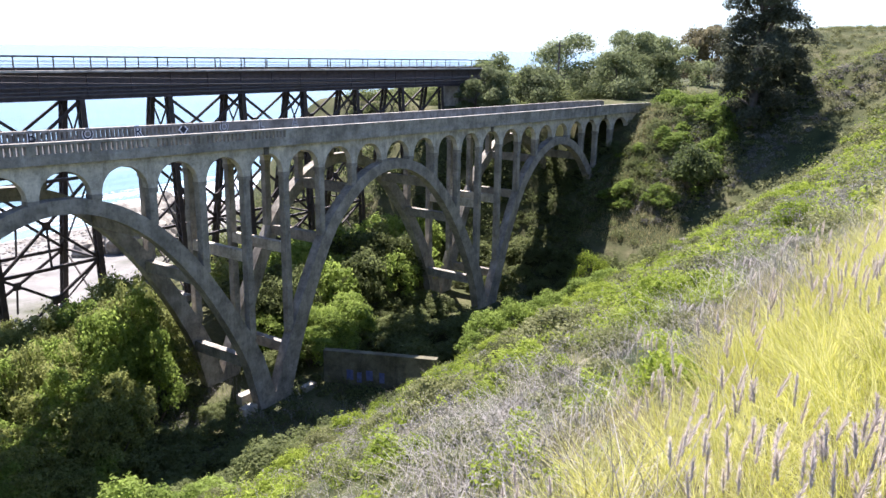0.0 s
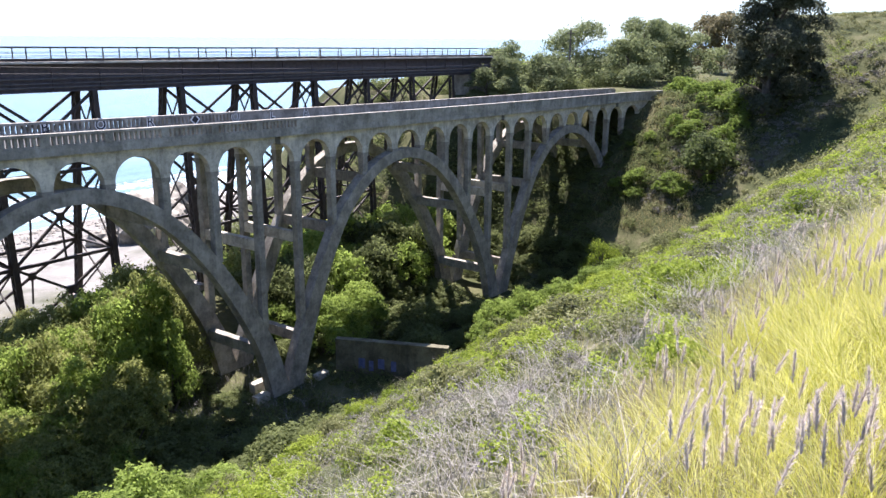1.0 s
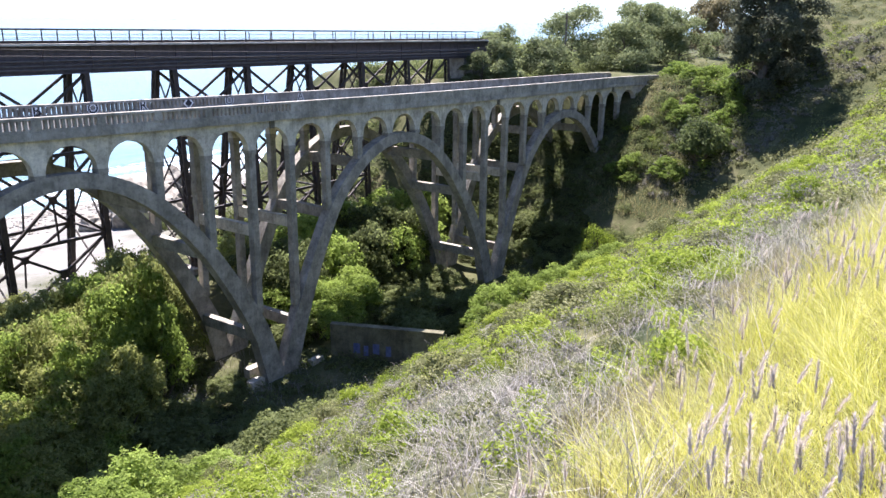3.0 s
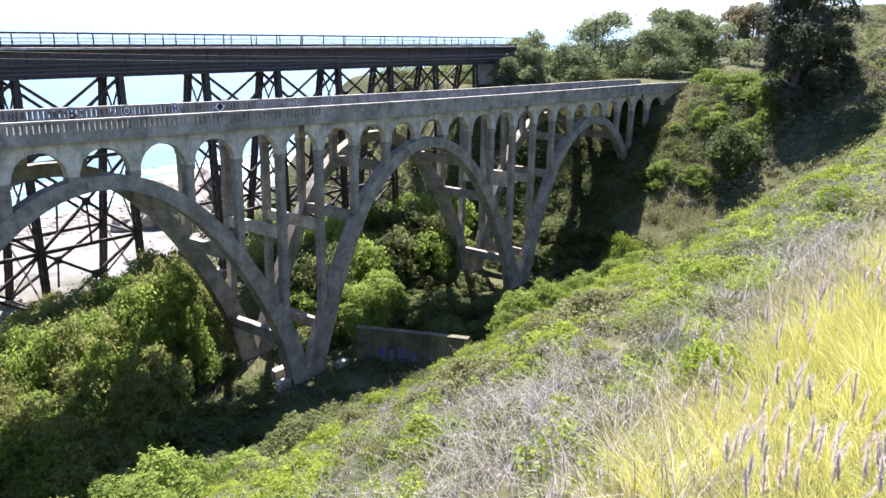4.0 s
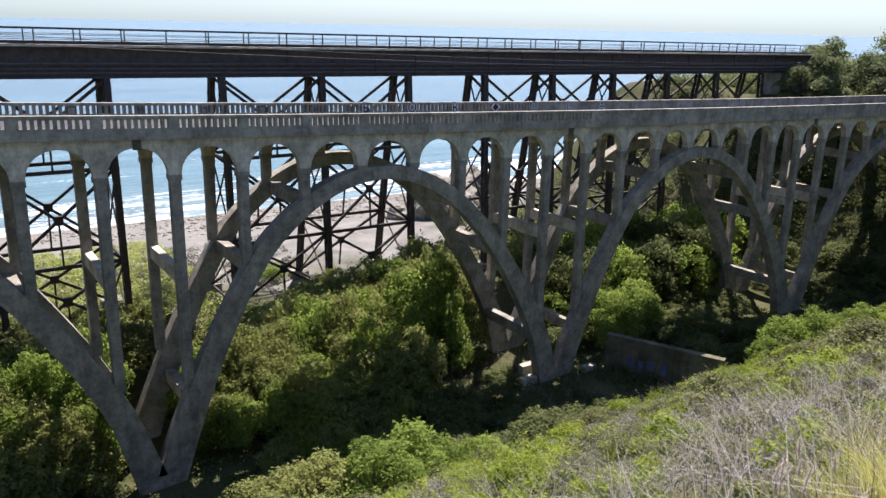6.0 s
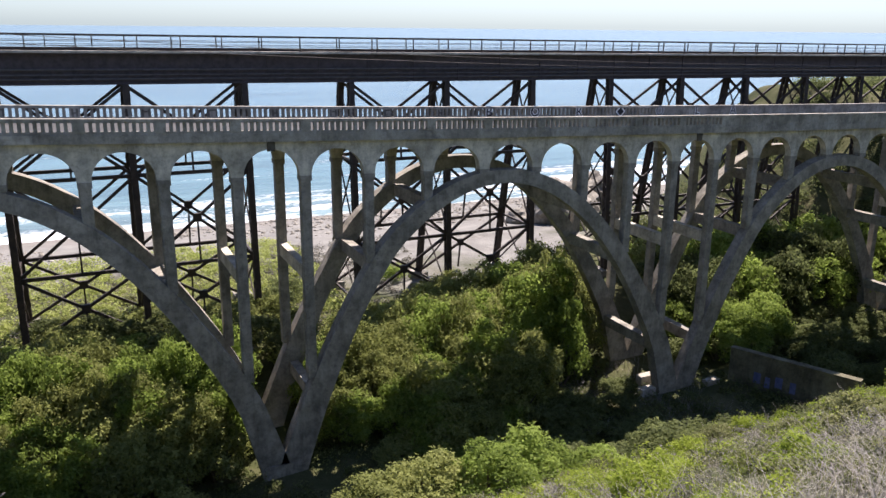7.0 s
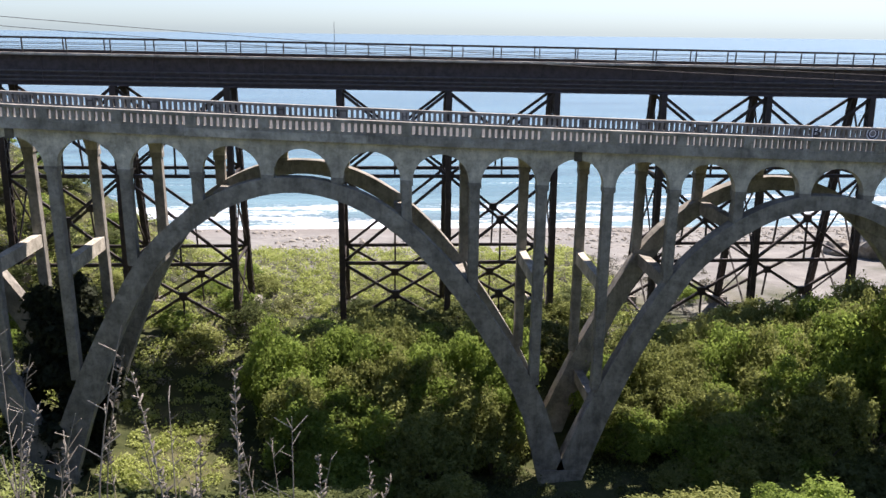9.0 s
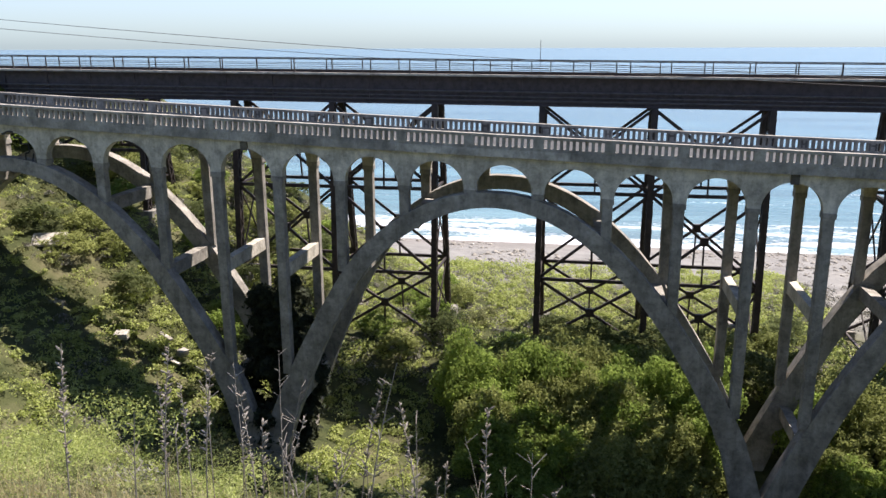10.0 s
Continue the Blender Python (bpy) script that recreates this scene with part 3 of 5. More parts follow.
for yy in (TY - 0.85, TY + 3.2):
    rl = part("railing", Geo().strip([(TA, tz(TA) + 3.06), (TB, tz(TB) + 3.06)], [(TA, tz(TA) + 3.13), (TB, tz(TB) + 3.13)], yy - 0.03, yy + 0.03), STEEL, trestle)
    for h in (2.72, 2.45):
        part("rail_bar", Geo().strip([(TA, tz(TA) + h), (TB, tz(TB) + h)], [(TA, tz(TA) + h + 0.035), (TB, tz(TB) + h + 0.035)], yy - 0.015, yy + 0.015), STEEL, rl)
    off = 0.0 if yy < TY else 1.1
    for i in range(int((TB - TA) / 2.85)):
        x = TA + off + i * 2.85
        part("rail_post", Geo().box(x - 0.035, x + 0.035, yy - 0.035, yy + 0.035, tz(x) + 1.9, tz(x) + 3.06), STEEL, rl)


def leg_y(z, side, top):
    return TY - (top - z) * 0.055 if side == 0 else TY + 2.3 + (top - z) * 0.17


def lattice(g, p, q, w, r):
    """A steel post of two plates with zigzag lacing between them."""
    p, q = Vector(p), Vector(q)
    n = max(3, int((q - p).length / (w * 1.3)))
    for sy in (-1, 1):
        o = Vector((0, sy * w / 2, 0))
        g.beam(p + o, q + o, w * 0.82, r)
    for i in range(n):
        a, b = p.lerp(q, i / n), p.lerp(q, (i + 1) / n)
        s = 1 if i % 2 else -1
        for sx in (-1, 1):
            g.beam(a + Vector((sx * w * 0.38, s * w / 2, 0)), b + Vector((sx * w * 0.38, -s * w / 2, 0)), r * 0.8)


part("abutment", Geo().box(75.5, 82.5, TY - 0.1, TY + 2.5, 9.0, tz(76) - 0.02, 0.05), DARK_CONC, trestle, "weathered concrete abutment")
bent_z = []
for i, x in enumerate(BENTS):
    top = tz(x)
    gz = float(height(x, TY - 1.5)) - 0.3
    bent_z.append(gz)
    for side in (0, 1):
        g = Geo()
        lattice(g, (x, leg_y(gz, side, top), gz), (x, leg_y(top, side, top), top), 0.5, 0.09)
        part("tower_leg", g, STEEL, trestle)
        fy = leg_y(gz, side, top)
        part("footing", Geo().box(x - 0.7, x + 0.7, fy - 0.7, fy + 0.7, gz - 1.0, gz + 0.75, 0.1), DARK_CONC, trestle, "weathered concrete footing")
    levels = [z for z in (top - 0.3, 14.1, 7.75, 3.0) if z > gz + 0.3]
    for a, b in zip(levels, levels[1:]):
        part("sway_brace", Geo().beam((x, leg_y(a, 0, top), a), (x, leg_y(b, 1, top), b), 0.1), STEEL, trestle)
        part("sway_brace", Geo().beam((x, leg_y(a, 1, top), a), (x, leg_y(b, 0, top), b), 0.1), STEEL, trestle)
        part("sway_strut", Geo().beam((x, leg_y(b, 0, top), b), (x, leg_y(b, 1, top), b), 0.16), STEEL, trestle)

for i in range(len(BENTS) - 1):
    if (i - 9) % 3 == 0 and BENTS[i] < 48:      # open span between towers
        continue
    xa, xb = BENTS[i], BENTS[i + 1]
    gz = max(bent_z[i], bent_z[i + 1])
    for side in (0, 1):
        top = tz(xa)
        levels = [z for z in (top - 0.1, 14.1, 7.75, 3.0) if z > gz + 0.2]
        if len(levels) == 1:
            levels.append(gz + 0.2)
        for a, b in zip(levels, levels[1:]):
            ya, yb = leg_y(a, side, top), leg_y(b, side, top)
            for p, q in (((xa, ya, a), (xb, yb, b)), ((xb, ya, a), (xa, yb, b))):
                part("diagonal_brace", Geo().beam(p, q, 0.16, 0.2), STEEL, trestle)
            ym, zm = (ya + yb) / 2, (a + b) / 2
            part("gusset", Geo().box((xa + xb) / 2 - 0.3, (xa + xb) / 2 + 0.3, ym - 0.13, ym + 0.13, zm - 0.3, zm + 0.3, 0.05), STEEL, trestle)
            part("hanger", Geo().beam(((xa + xb) / 2, ym, zm), ((xa + xb) / 2, yb, b), 0.12), STEEL, trestle)
            if b > 5.0:
                part("horizontal_strut", Geo().beam((xa, yb, b), (xb, yb, b), 0.2, 0.24), STEEL, trestle)


# ---------------------------------------------------------------- plants
def shrub_meshes(seed, size, n, leaf, mat, flat=0.75, lobes=9):
    """Crown and stem of a shrub of about the given radius."""
    rng = np.random.default_rng(seed)
    blobs = []
    for i in range(lobes):
        a = rng.uniform(0, 2 * math.pi)
        d = size * 0.62 * math.sqrt(rng.uniform(0, 1))
        h = size * flat * rng.uniform(0.55, 1.15) * (1 - 0.35 * (d / size))
        r = size * rng.uniform(0.22, 0.46)
        blobs.append((d * math.cos(a), d * math.sin(a), h, r, r * rng.uniform(0.8, 1.2), r * rng.uniform(0.7, 0.95)))
    for i in range(lobes):
        a = 2 * math.pi * (i + rng.uniform(-0.3, 0.3)) / lobes
        d = size * rng.uniform(0.55, 0.85)
        r = size * rng.uniform(0.2, 0.36)
        blobs.append((d * math.cos(a), d * math.sin(a), size * flat * rng.uniform(0.2, 0.5), r, r, r))
    c, nrm = blob_points(rng, blobs, n)
    sprig = rng.random(n) < 0.12
    c[sprig] += nrm[sprig] * rng.uniform(0.05, 0.22, (sprig.sum(), 1)) * size * 0.5
    v, q = leaf_faces(rng, c, nrm, leaf)
    crown = raw_mesh("crown", v, q, mat)
    g = Geo()
    for i in range(6):
        b = blobs[i]
        g.tube([(rng.uniform(-0.15, 0.15), rng.uniform(-0.15, 0.15), -0.4), (b[0] * 0.5, b[1] * 0.5, b[2] * 0.55), (b[0], b[1], b[2] + b[5] * 0.4)], [0.07 * size ** 0.5, 0.05 * size ** 0.5, 0.015], 5)
    return crown, g.mesh("stem", BARK)


KINDS = {
    "deep": (2.4, LEAF_DEEP, "dense dark green shrub in the valley", [shrub_meshes(10 + i, 2.4, 3600, 0.1, LEAF_DEEP, 0.9, 14) for i in range(3)]),
    "mid": (2.2, LEAF_MID, "leafy green shrub in the valley", [shrub_meshes(20 + i, 2.2, 3900, 0.09, LEAF_MID, 0.9, 14) for i in range(3)]),
    "lime": (1.6, LEAF_LIME, "bright yellow-green leafy shrub", [shrub_meshes(30 + i, 1.6, 5200, 0.045, LEAF_LIME, 0.9, 10) for i in range(2)]),
    "olive": (1.3, LEAF_OLIVE, "olive green coastal shrub on the slope", [shrub_meshes(40 + i, 1.3, 4200, 0.05, LEAF_OLIVE, 0.8, 9) for i in range(2)]),
    "sage": (1.1, LEAF_SAGE, "grey-green sage bush on the slope", [shrub_meshes(50 + i, 1.1, 3000, 0.056, LEAF_SAGE, 0.7, 9) for i in range(2)]),
}


BIN = None


def joined(name, label, plant):
    """Runs plant() and joins the shrubs that it sets into one mesh for each kind of leaf, with fewer and larger leaves."""
    global BIN
    BIN = {}
    plant()
    for mat, sets in BIN.values():
        tri = np.concatenate(sets).reshape(-1, 3, 3)[::3]
        mid = tri.mean(1, keepdims=True)
        v = (mid + (tri - mid) * 1.6).reshape(-1, 3)
        tagged(new(name, raw_mesh(name, v, np.arange(len(v)).reshape(-1, 3), mat)), label, "bushes", kind="stuff")
    BIN = None


def shrub(kind, x, y, scale, turn, tall=1.0, label="", dz=0.0):
    size, mat, text, meshes = KINDS[kind]
    crown, stem = meshes[int(turn * 7) % len(meshes)]
    if BIN is not None:
        m = pose(x, y, float(height(x, y)) - 0.15 + dz, 0, 0, math.degrees(turn)) @ Matrix.Diagonal((scale, scale, scale * tall, 1))
        co = np.empty(len(crown.vertices) * 3, dtype=np.float32)
        crown.vertices.foreach_get("co", co)
        BIN.setdefault(mat.name, (mat, []))[1].append(co.reshape(-1, 3) @ np.array(m.to_3x3()).T + np.array(m.translation))
        return None
    ob = thing("shrub", label or text, "shrub", "%s shrubs" % kind)
    ob.matrix_basis = pose(x, y, float(height(x, y)) - 0.15 + dz, 0, 0, math.degrees(turn)) @ Matrix.Diagonal((scale, scale, scale * tall, 1))
    part("crown", crown, mat, ob)
    part("stem", stem, BARK, ob)
    return ob


dice = random.Random(7)
placed = []


def free_spot(x, y, r, gap):
    return all((x - a) ** 2 + (y - b) ** 2 > (gap * (r + c)) ** 2 for a, b, c in placed)


def clear_of_bridge(x, y, r):
    """True where a crown of radius r does not stand inside a pier."""
    near_pier = abs((x + 14) % 28 - 14) < 2.0 + 0.5 * r
    by_wall = 24.0 < x + 0.4 * r and x - 0.4 * r < 33 and -9 < y < -0.3
    by_foot = abs((x + 14) % 28 - 14) < 2.6 + 0.5 * r and -6.0 - 0.5 * r < y < 0
    in_wall = 33.5 - 0.5 * r < x < 41 + 0.5 * r and abs(y + 3.6 + 1.28 * (x - 37.2)) < 1.2 + 0.9 * r
    hollow = (31 < x < 45 and -15.5 < y - 0.3 * r and y - 0.4 * r < -3) or 14 < x + 0.4 * r and x - 0.4 * r < 33 and -15 < y - 0.3 * r and y - 0.5 * r < 5.5
    return not hollow and not in_wall and not (near_pier and -1.2 - 0.4 * r < y < 7.2 + 0.4 * r) and not by_wall and not by_foot


def scatter(count, xr, yr, kinds, sr, test, tall=(0.9, 1.3), gap=0.55):
    done = tries = 0
    while done < count and tries < count * 40:
        tries += 1
        x, y = dice.uniform(*xr), dice.uniform(*yr)
        s = dice.uniform(*sr)
        kind = dice.choice(kinds)
        r = s * KINDS[kind][0]
        if test(x, y, float(height(x, y))) and clear_of_bridge(x, y, r) and free_spot(x, y, r, gap):
            placed.append((x, y, r))
            shrub(kind, x, y, s, dice.uniform(0, 6.28), tall=dice.uniform(*tall))
            done += 1


def spread(rng, n, xr, yr, test):
    """n places on the ground where test holds."""
    out = np.zeros((0, 3))
    while len(out) < n:
        x, y = rng.uniform(*xr, n * 2), rng.uniform(*yr, n * 2)
        z = height(x, y)
        keep = test(x, y, z)
        out = np.concatenate([out, np.stack([x, y, z], 1)[keep]])
    return out[:n]


def patchy(x, y, s, seed, level):
    """Irregular patches, as a test."""
    a = np.sin(x * s + seed) * np.cos(y * s * 1.31 - seed * 2) + 0.6 * np.sin(x * s * 2.3 + y * s * 1.7 + seed * 3) + 0.35 * np.cos(x * s * 4.1 - y * s * 3.7 + seed)
    return a > level


def clump_stuff(name, seed, places, r, h, per, leaf, mat, label, category="plants", aspect=0.5):
    """Low clumps of leaves at many places, in one mesh."""
    rng = np.random.default_rng(seed)
    n = len(places)
    k = np.repeat(np.arange(n), per)
    size = (0.5 + 1.0 * rng.random(n) ** 1.7)[k][:, None]
    d = unit(rng.normal(0, 1, (n * per, 3)))
    d[:, 2] = np.abs(d[:, 2])
    c = places[k] + d * np.array([r, r, h]) * size * (rng.uniform(0.35, 1.05, n * per) ** 0.6)[:, None]
    v, q = leaf_faces(rng, c, unit(d + np.array([0, 0, 0.3])), leaf, aspect)
    ob = new(name, raw_mesh(name, v, q, mat))
    return tagged(ob, label, category, kind="stuff")


def blade_stuff(name, seed, base, length, width, lean, mat, label, category="grass", segs=3, drift=(0.0, 0.0)):
    """Bent blades or stalks from base points, in one mesh."""
    rng = np.random.default_rng(seed)
    n = len(base)
    a = rng.uniform(0, 2 * math.pi, n)
    side = np.stack([np.cos(a), np.sin(a), np.zeros(n)], 1)
    b = a + rng.uniform(0.8, 2.3, n)
    out = np.stack([np.cos(b) + drift[0], np.sin(b) + drift[1], np.zeros(n)], 1)
    L = (length * rng.uniform(0.55, 1.25, n))[:, None]
    bow = (lean * rng.uniform(0.2, 1.3, n))[:, None]
    rows = []
    for i in range(segs + 1):
        t = i / segs
        p = base + np.array([0, 0, 1.0]) * L * (t - 0.25 * bow * t * t) + out * L * bow * t * t
        w = width * (1 - 0.85 * t)
        rows += [p - side * w / 2, p + side * w / 2]
    v = np.stack(rows, 1).reshape(-1, 3)
    m = 2 * (segs + 1)
    q = np.concatenate([np.stack([np.arange(n) * m + 2 * i, np.arange(n) * m + 2 * i + 1, np.arange(n) * m + 2 * i + 3, np.arange(n) * m + 2 * i + 2], 1) for i in range(segs)])
    ob = new(name, raw_mesh(name, v, q, mat))
    return tagged(ob, label, category, kind="stuff")


# thickets on the valley floor, closed crowns at the height of the canopy
def thicket_meshes(seed, r, h, n, leaf, mat, lobes=42):
    """Crown and stems of a tall shrub of a thicket: many small lobes over a dome."""
    rng = np.random.default_rng(seed)
    blobs = []
    for i in range(lobes):
        a = 2.4 * i + rng.uniform(-0.5, 0.5)
        e = math.asin(min(1.0, (i + rng.uniform(0, 1)) / lobes))
        k = rng.uniform(0.72, 1.04)
        s = r * rng.uniform(0.16, 0.33)
        blobs.append((r * 0.86 * k * math.cos(e) * math.cos(a), r * 0.86 * k * math.cos(e) * math.sin(a), h * (0.24 + 0.62 * k * math.sin(e)), s, s * rng.uniform(0.8, 1.2), s * rng.uniform(0.65, 1.0)))
    c, nrm = blob_points(rng, blobs, n)
    sprig = rng.random(n) < 0.15
    c[sprig] += (nrm[sprig] * 0.5 + np.array([0, 0, 0.5])) * rng.uniform(0.0, 0.3, (sprig.sum(), 1))
    v, q = leaf_faces(rng, c, nrm, leaf, 0.42)
    g = Geo()
    for b in blobs[::6]:
        g.tube([(rng.uniform(-0.2, 0.2), rng.uniform(-0.2, 0.2), -0.4), (b[0] * 0.45, b[1] * 0.45, b[2] * 0.5), (b[0], b[1], b[2])], [0.09, 0.06, 0.015], 5)
    return raw_mesh("crown", v, q, mat), g.mesh("stem", BARK)


# dusk has the dark leaves, so that its colour carries shade
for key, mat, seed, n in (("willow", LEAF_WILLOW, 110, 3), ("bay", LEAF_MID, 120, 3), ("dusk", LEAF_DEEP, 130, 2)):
    KINDS[key] = (1.9, mat, {"willow": "tall olive-green willow shrub of the valley thicket", "bay": "tall fresh green leafy shrub of the valley thicket", "dusk": "tall green shrub of the thicket, leaves darkened to carry the shade"}[key], [thicket_meshes(seed + i, 1.9, 4.0, 6200, 0.088, mat) for i in range(n)])
KINDS["low"] = (1.0, LEAF_LIME, "low bright green rounded shrub on the bank", [thicket_meshes(140 + i, 1.0, 1.1, 4200, 0.045, LEAF_LIME, 26) for i in range(3)])
KINDS["oak"] = (1.0, LEAF_OAK, "dense dark rounded oak-like shrub on the valley side", [thicket_meshes(150 + i, 1.0, 1.3, 4000, 0.06, LEAF_OAK, 40) for i in range(2)])


def canopy(x, y):
    """Height of the thicket's crowns between the piers."""
    if x < -1:
        top = 6.9 + 0.6 * math.sin(x * 0.7 + y * 0.3)
    else:
        top = 5.4 + 0.2 * max(0.0, x - 6) + 0.5 * math.sin(x * 0.9 + y * 0.4)
    top -= 0.36 * max(0.0, y - 7.0)
    return top - 0.48 * max(0.0, 6.0 - y)


def grove(xr, yr, gap, pick, keep, cap=canopy):
    """Tall shrubs on a jittered grid, each as high as the canopy stands there."""
    for ix in range(int((xr[1] - xr[0]) / gap) + 1):
        for iy in range(int((yr[1] - yr[0]) / gap) + 1):
            x = xr[0] + (ix + 0.5 * (iy % 2)) * gap + dice.uniform(-0.35, 0.35) * gap
            y = yr[0] + iy * gap + dice.uniform(-0.35, 0.35) * gap
            z = float(height(x, y))
            top = cap(x, y) + dice.uniform(-0.7, 0.5)
            foot = abs((x + 14) % 28 - 14)
            rib = 15.4 - 0.0765 * max(0.0, 14 - foot) ** 2 - 4.5e-5 * (14 - foot) ** 4
            if y < 7.5:
                top = min(top, rib - 1.6)
                if foot < 5.5 and y < 0.5:
                    continue
            if top - z < 1.2 or not keep(x, y):
                continue
            s = min(1.25, 0.62 + 0.11 * (top - z)) * dice.uniform(0.9, 1.12)
            shrub(pick(x, y), x, y, s, dice.uniform(0, 6.28), tall=(top - z + 0.15) / (4.0 * s))


grove((-21.5, -3.0), (-6.0, 12.5), 2.0, lambda x, y: dice.choice(("willow", "willow", "bay") if x > -11 else ("bay", "willow")), lambda x, y: x > -17.2 + 0.2 * max(0.0, 6 - y))
grove((3.5, 24.5), (-6.5, 13.5), 2.0, lambda x, y: dice.choice(("bay", "willow") if x > 11 else ("willow", "willow", "bay")), lambda x, y: y > 2.4 + 0.8 * (x - 19.0) or x < 14 and y > -7 + 0.9 * (x - 9))
joined("back_thicket", "green thicket of shrubs behind the bridge", lambda: grove((34.0, 58.0), (7.5, 17.0), 2.6, lambda x, y: dice.choice(("bay", "willow", "dusk")), lambda x, y: True, lambda x, y: 6.3 + 0.9 * math.sin(x * 0.8 + y * 0.5)))
grove((34.0, 40.0), (2.0, 7.0), 2.2, lambda x, y: "bay", lambda x, y: True, lambda x, y: 3.6)
scatter(14, (-30, 22), (12, 24), ("mid", "deep", "olive"), (0.6, 1.0), lambda x, y, z: z < 6, (0.7, 1.0), 0.6)
# dark-leaved brush over sunlit ground, standing in for the bridge's shade
joined("hollow_shrubs", "low brush in the hollow by the pier, leaves darkened to carry the shade", lambda: (grove((-22.4, -14.0), (-15.0, -2.0), 1.9, lambda x, y: "dusk", lambda x, y: True, lambda x, y: float(height(x, y)) + 1.9), grove((13.0, 25.5), (-14.0, 6.0), 1.9, lambda x, y: "dusk", lambda x, y: y < 3.0 + 0.9 * (x - 17.5), lambda x, y: float(height(x, y)) + 1.7 - 0.05 * (x - 14) + 0.5 * math.sin(x * 1.1 + y)), grove((47.0, 68.0), (-8.0, 7.0), 2.2, lambda x, y: "dusk", lambda x, y: abs(x - 56) > 2.6 or not -1 < y < 7, lambda x, y: float(height(x, y)) + 1.6 + 0.5 * math.sin(x * 1.2 - y)), grove((30.5, 46.0), (-9.0, 7.0), 2.0, lambda x, y: "dusk", lambda x, y: x > 36.5 or y > 1.5, lambda x, y: float(height(x, y)) + 1.9 + 0.6 * math.sin(x * 0.9 - y))))
# high bushes before the thicket, out of the bridge's shade
for x, y, s, h, kind in ((7.6, -12.6, 1.25, 4.0, "bay"), (9.8, -11.6, 1.1, 3.2, "bay"), (5.4, -14.0, 1.1, 3.4, "bay"), (3.0, -13.4, 1.2, 3.4, "willow"), (0.2, -13.8, 1.1, 3.0, "willow"), (12.2, -12.6, 0.9, 2.0, "bay"), (-4.5, -12.0, 1.2, 2.8, "dusk"), (-8.0, -10.8, 1.2, 2.6, "dusk"), (-11.5, -10.5, 1.2, 2.5, "dusk"), (-15.0, -9.8, 1.1, 2.4, "dusk")):
    shrub(kind, x, y, s, x * 1.7 % 6.28, h / (4.0 * s))
# low bushes along the foot of the bank
for i in range(60):
    x, y = dice.uniform(13, 60), dice.uniform(-17, -9.5)
    s = dice.uniform(0.7, 1.25)
    if not (24 < x < 37 and y > -10.5) and free_spot(x, y, s, 0.55):
        placed.append((x, y, s))
        shrub("low", x, y, s, dice.uniform(0, 6.28), dice.uniform(0.7, 1.15))
# valley side near the far abutment
joined("slope_thicket", "green shrubs covering the valley side by the bridge end", lambda: scatter(74, (70, 96), (-15, -3.2), ("bay", "bay", "bay", "low"), (0.5, 0.95), lambda x, y, z: z > 7.0 and x > 73 - 1.0 * (y + 12), (0.5, 0.8), 0.36))
for x, y, s, h, kind in ((76.0, -13.2, 3.3, 1.1, "oak"),):
    shrub(kind, x, y, s, x, h)
shrub("lime", 62.5, -8.2, 1.5, 1.0, 1.5, "small bright lime-green tree in the shade of the bridge")
for x, y, s, h in ((43.0, -8.4, 1.15, 4.2), (46.4, -8.8, 1.05, 3.8), (40.3, -9.0, 0.9, 2.9), (49.2, -9.4, 0.95, 3.0)):
    shrub("bay", x, y, s, x % 6.28, h / (4.0 * s))
for x, y, s, a in ( (51.5, -9.8, 1.15, 2.5), (55, -10.8, 1.1, 3.7), (58.5, -11.6, 0.9, 5.1)):
    shrub("bay", x, y, s, a, 0.62)
# shrubs on the bank below the road
scatter(58, (-2, 15), (-36.5, -22), ("low", "low", "olive", "low", "sage"), (0.4, 0.8), lambda x, y, z: z > 4, (0.65, 1.0), 0.5)
scatter(60, (5, 34), (-33, -15), ("low", "low", "low", "olive"), (0.55, 1.05), lambda x, y, z: z > 3, (0.65, 1.0), 0.5)
joined("bank_shrubs", "bright green and olive shrubs dotted over the bank", lambda: scatter(120, (28, 76), (-40, -14), ("low", "low", "olive", "sage"), (0.5, 1.1), lambda x, y, z: z > 3, (0.5, 0.9), 0.5))

r_ = np.random.default_rng(3)
bank = lambda x, y, z: (z > 5.0) & (y > -38.5 - 0.05 * x)
def tussocks(name, seed, places, r, h, per, leaf, mat, label, aspect=0.5, category="scrub"):
    """Low lumpy cushions, each of several small lobes, in one mesh."""
    rng = np.random.default_rng(seed)
    n, lobes = len(places), 7
    size = (0.6 + 0.8 * rng.random(n) ** 1.5)[:, None]
    a, d = rng.uniform(0, 2 * math.pi, (n, lobes)), np.sqrt(rng.uniform(0, 1, (n, lobes)))
    off = np.stack([np.cos(a) * d * r, np.sin(a) * d * r, h * (1.0 - 0.6 * d * d) * rng.uniform(0.55, 1.1, (n, lobes))], -1) * size[:, :, None]
    k = np.repeat(np.arange(n), per)
    lobe = rng.integers(0, lobes, n * per)
    u = unit(rng.normal(0, 1, (n * per, 3)))
    u[:, 2] = np.abs(u[:, 2]) - 0.15
    c = places[k] + off[k, lobe] + u * np.array([r * 0.42, r * 0.42, h * 0.42]) * size[k] * rng.uniform(0.5, 1.1, n * per)[:, None]
    v, q = leaf_faces(rng, c, unit(u + np.array([0, 0, 0.35])), leaf, aspect)
    return tagged(new(name, raw_mesh(name, v, q, mat)), label, category, kind="stuff")


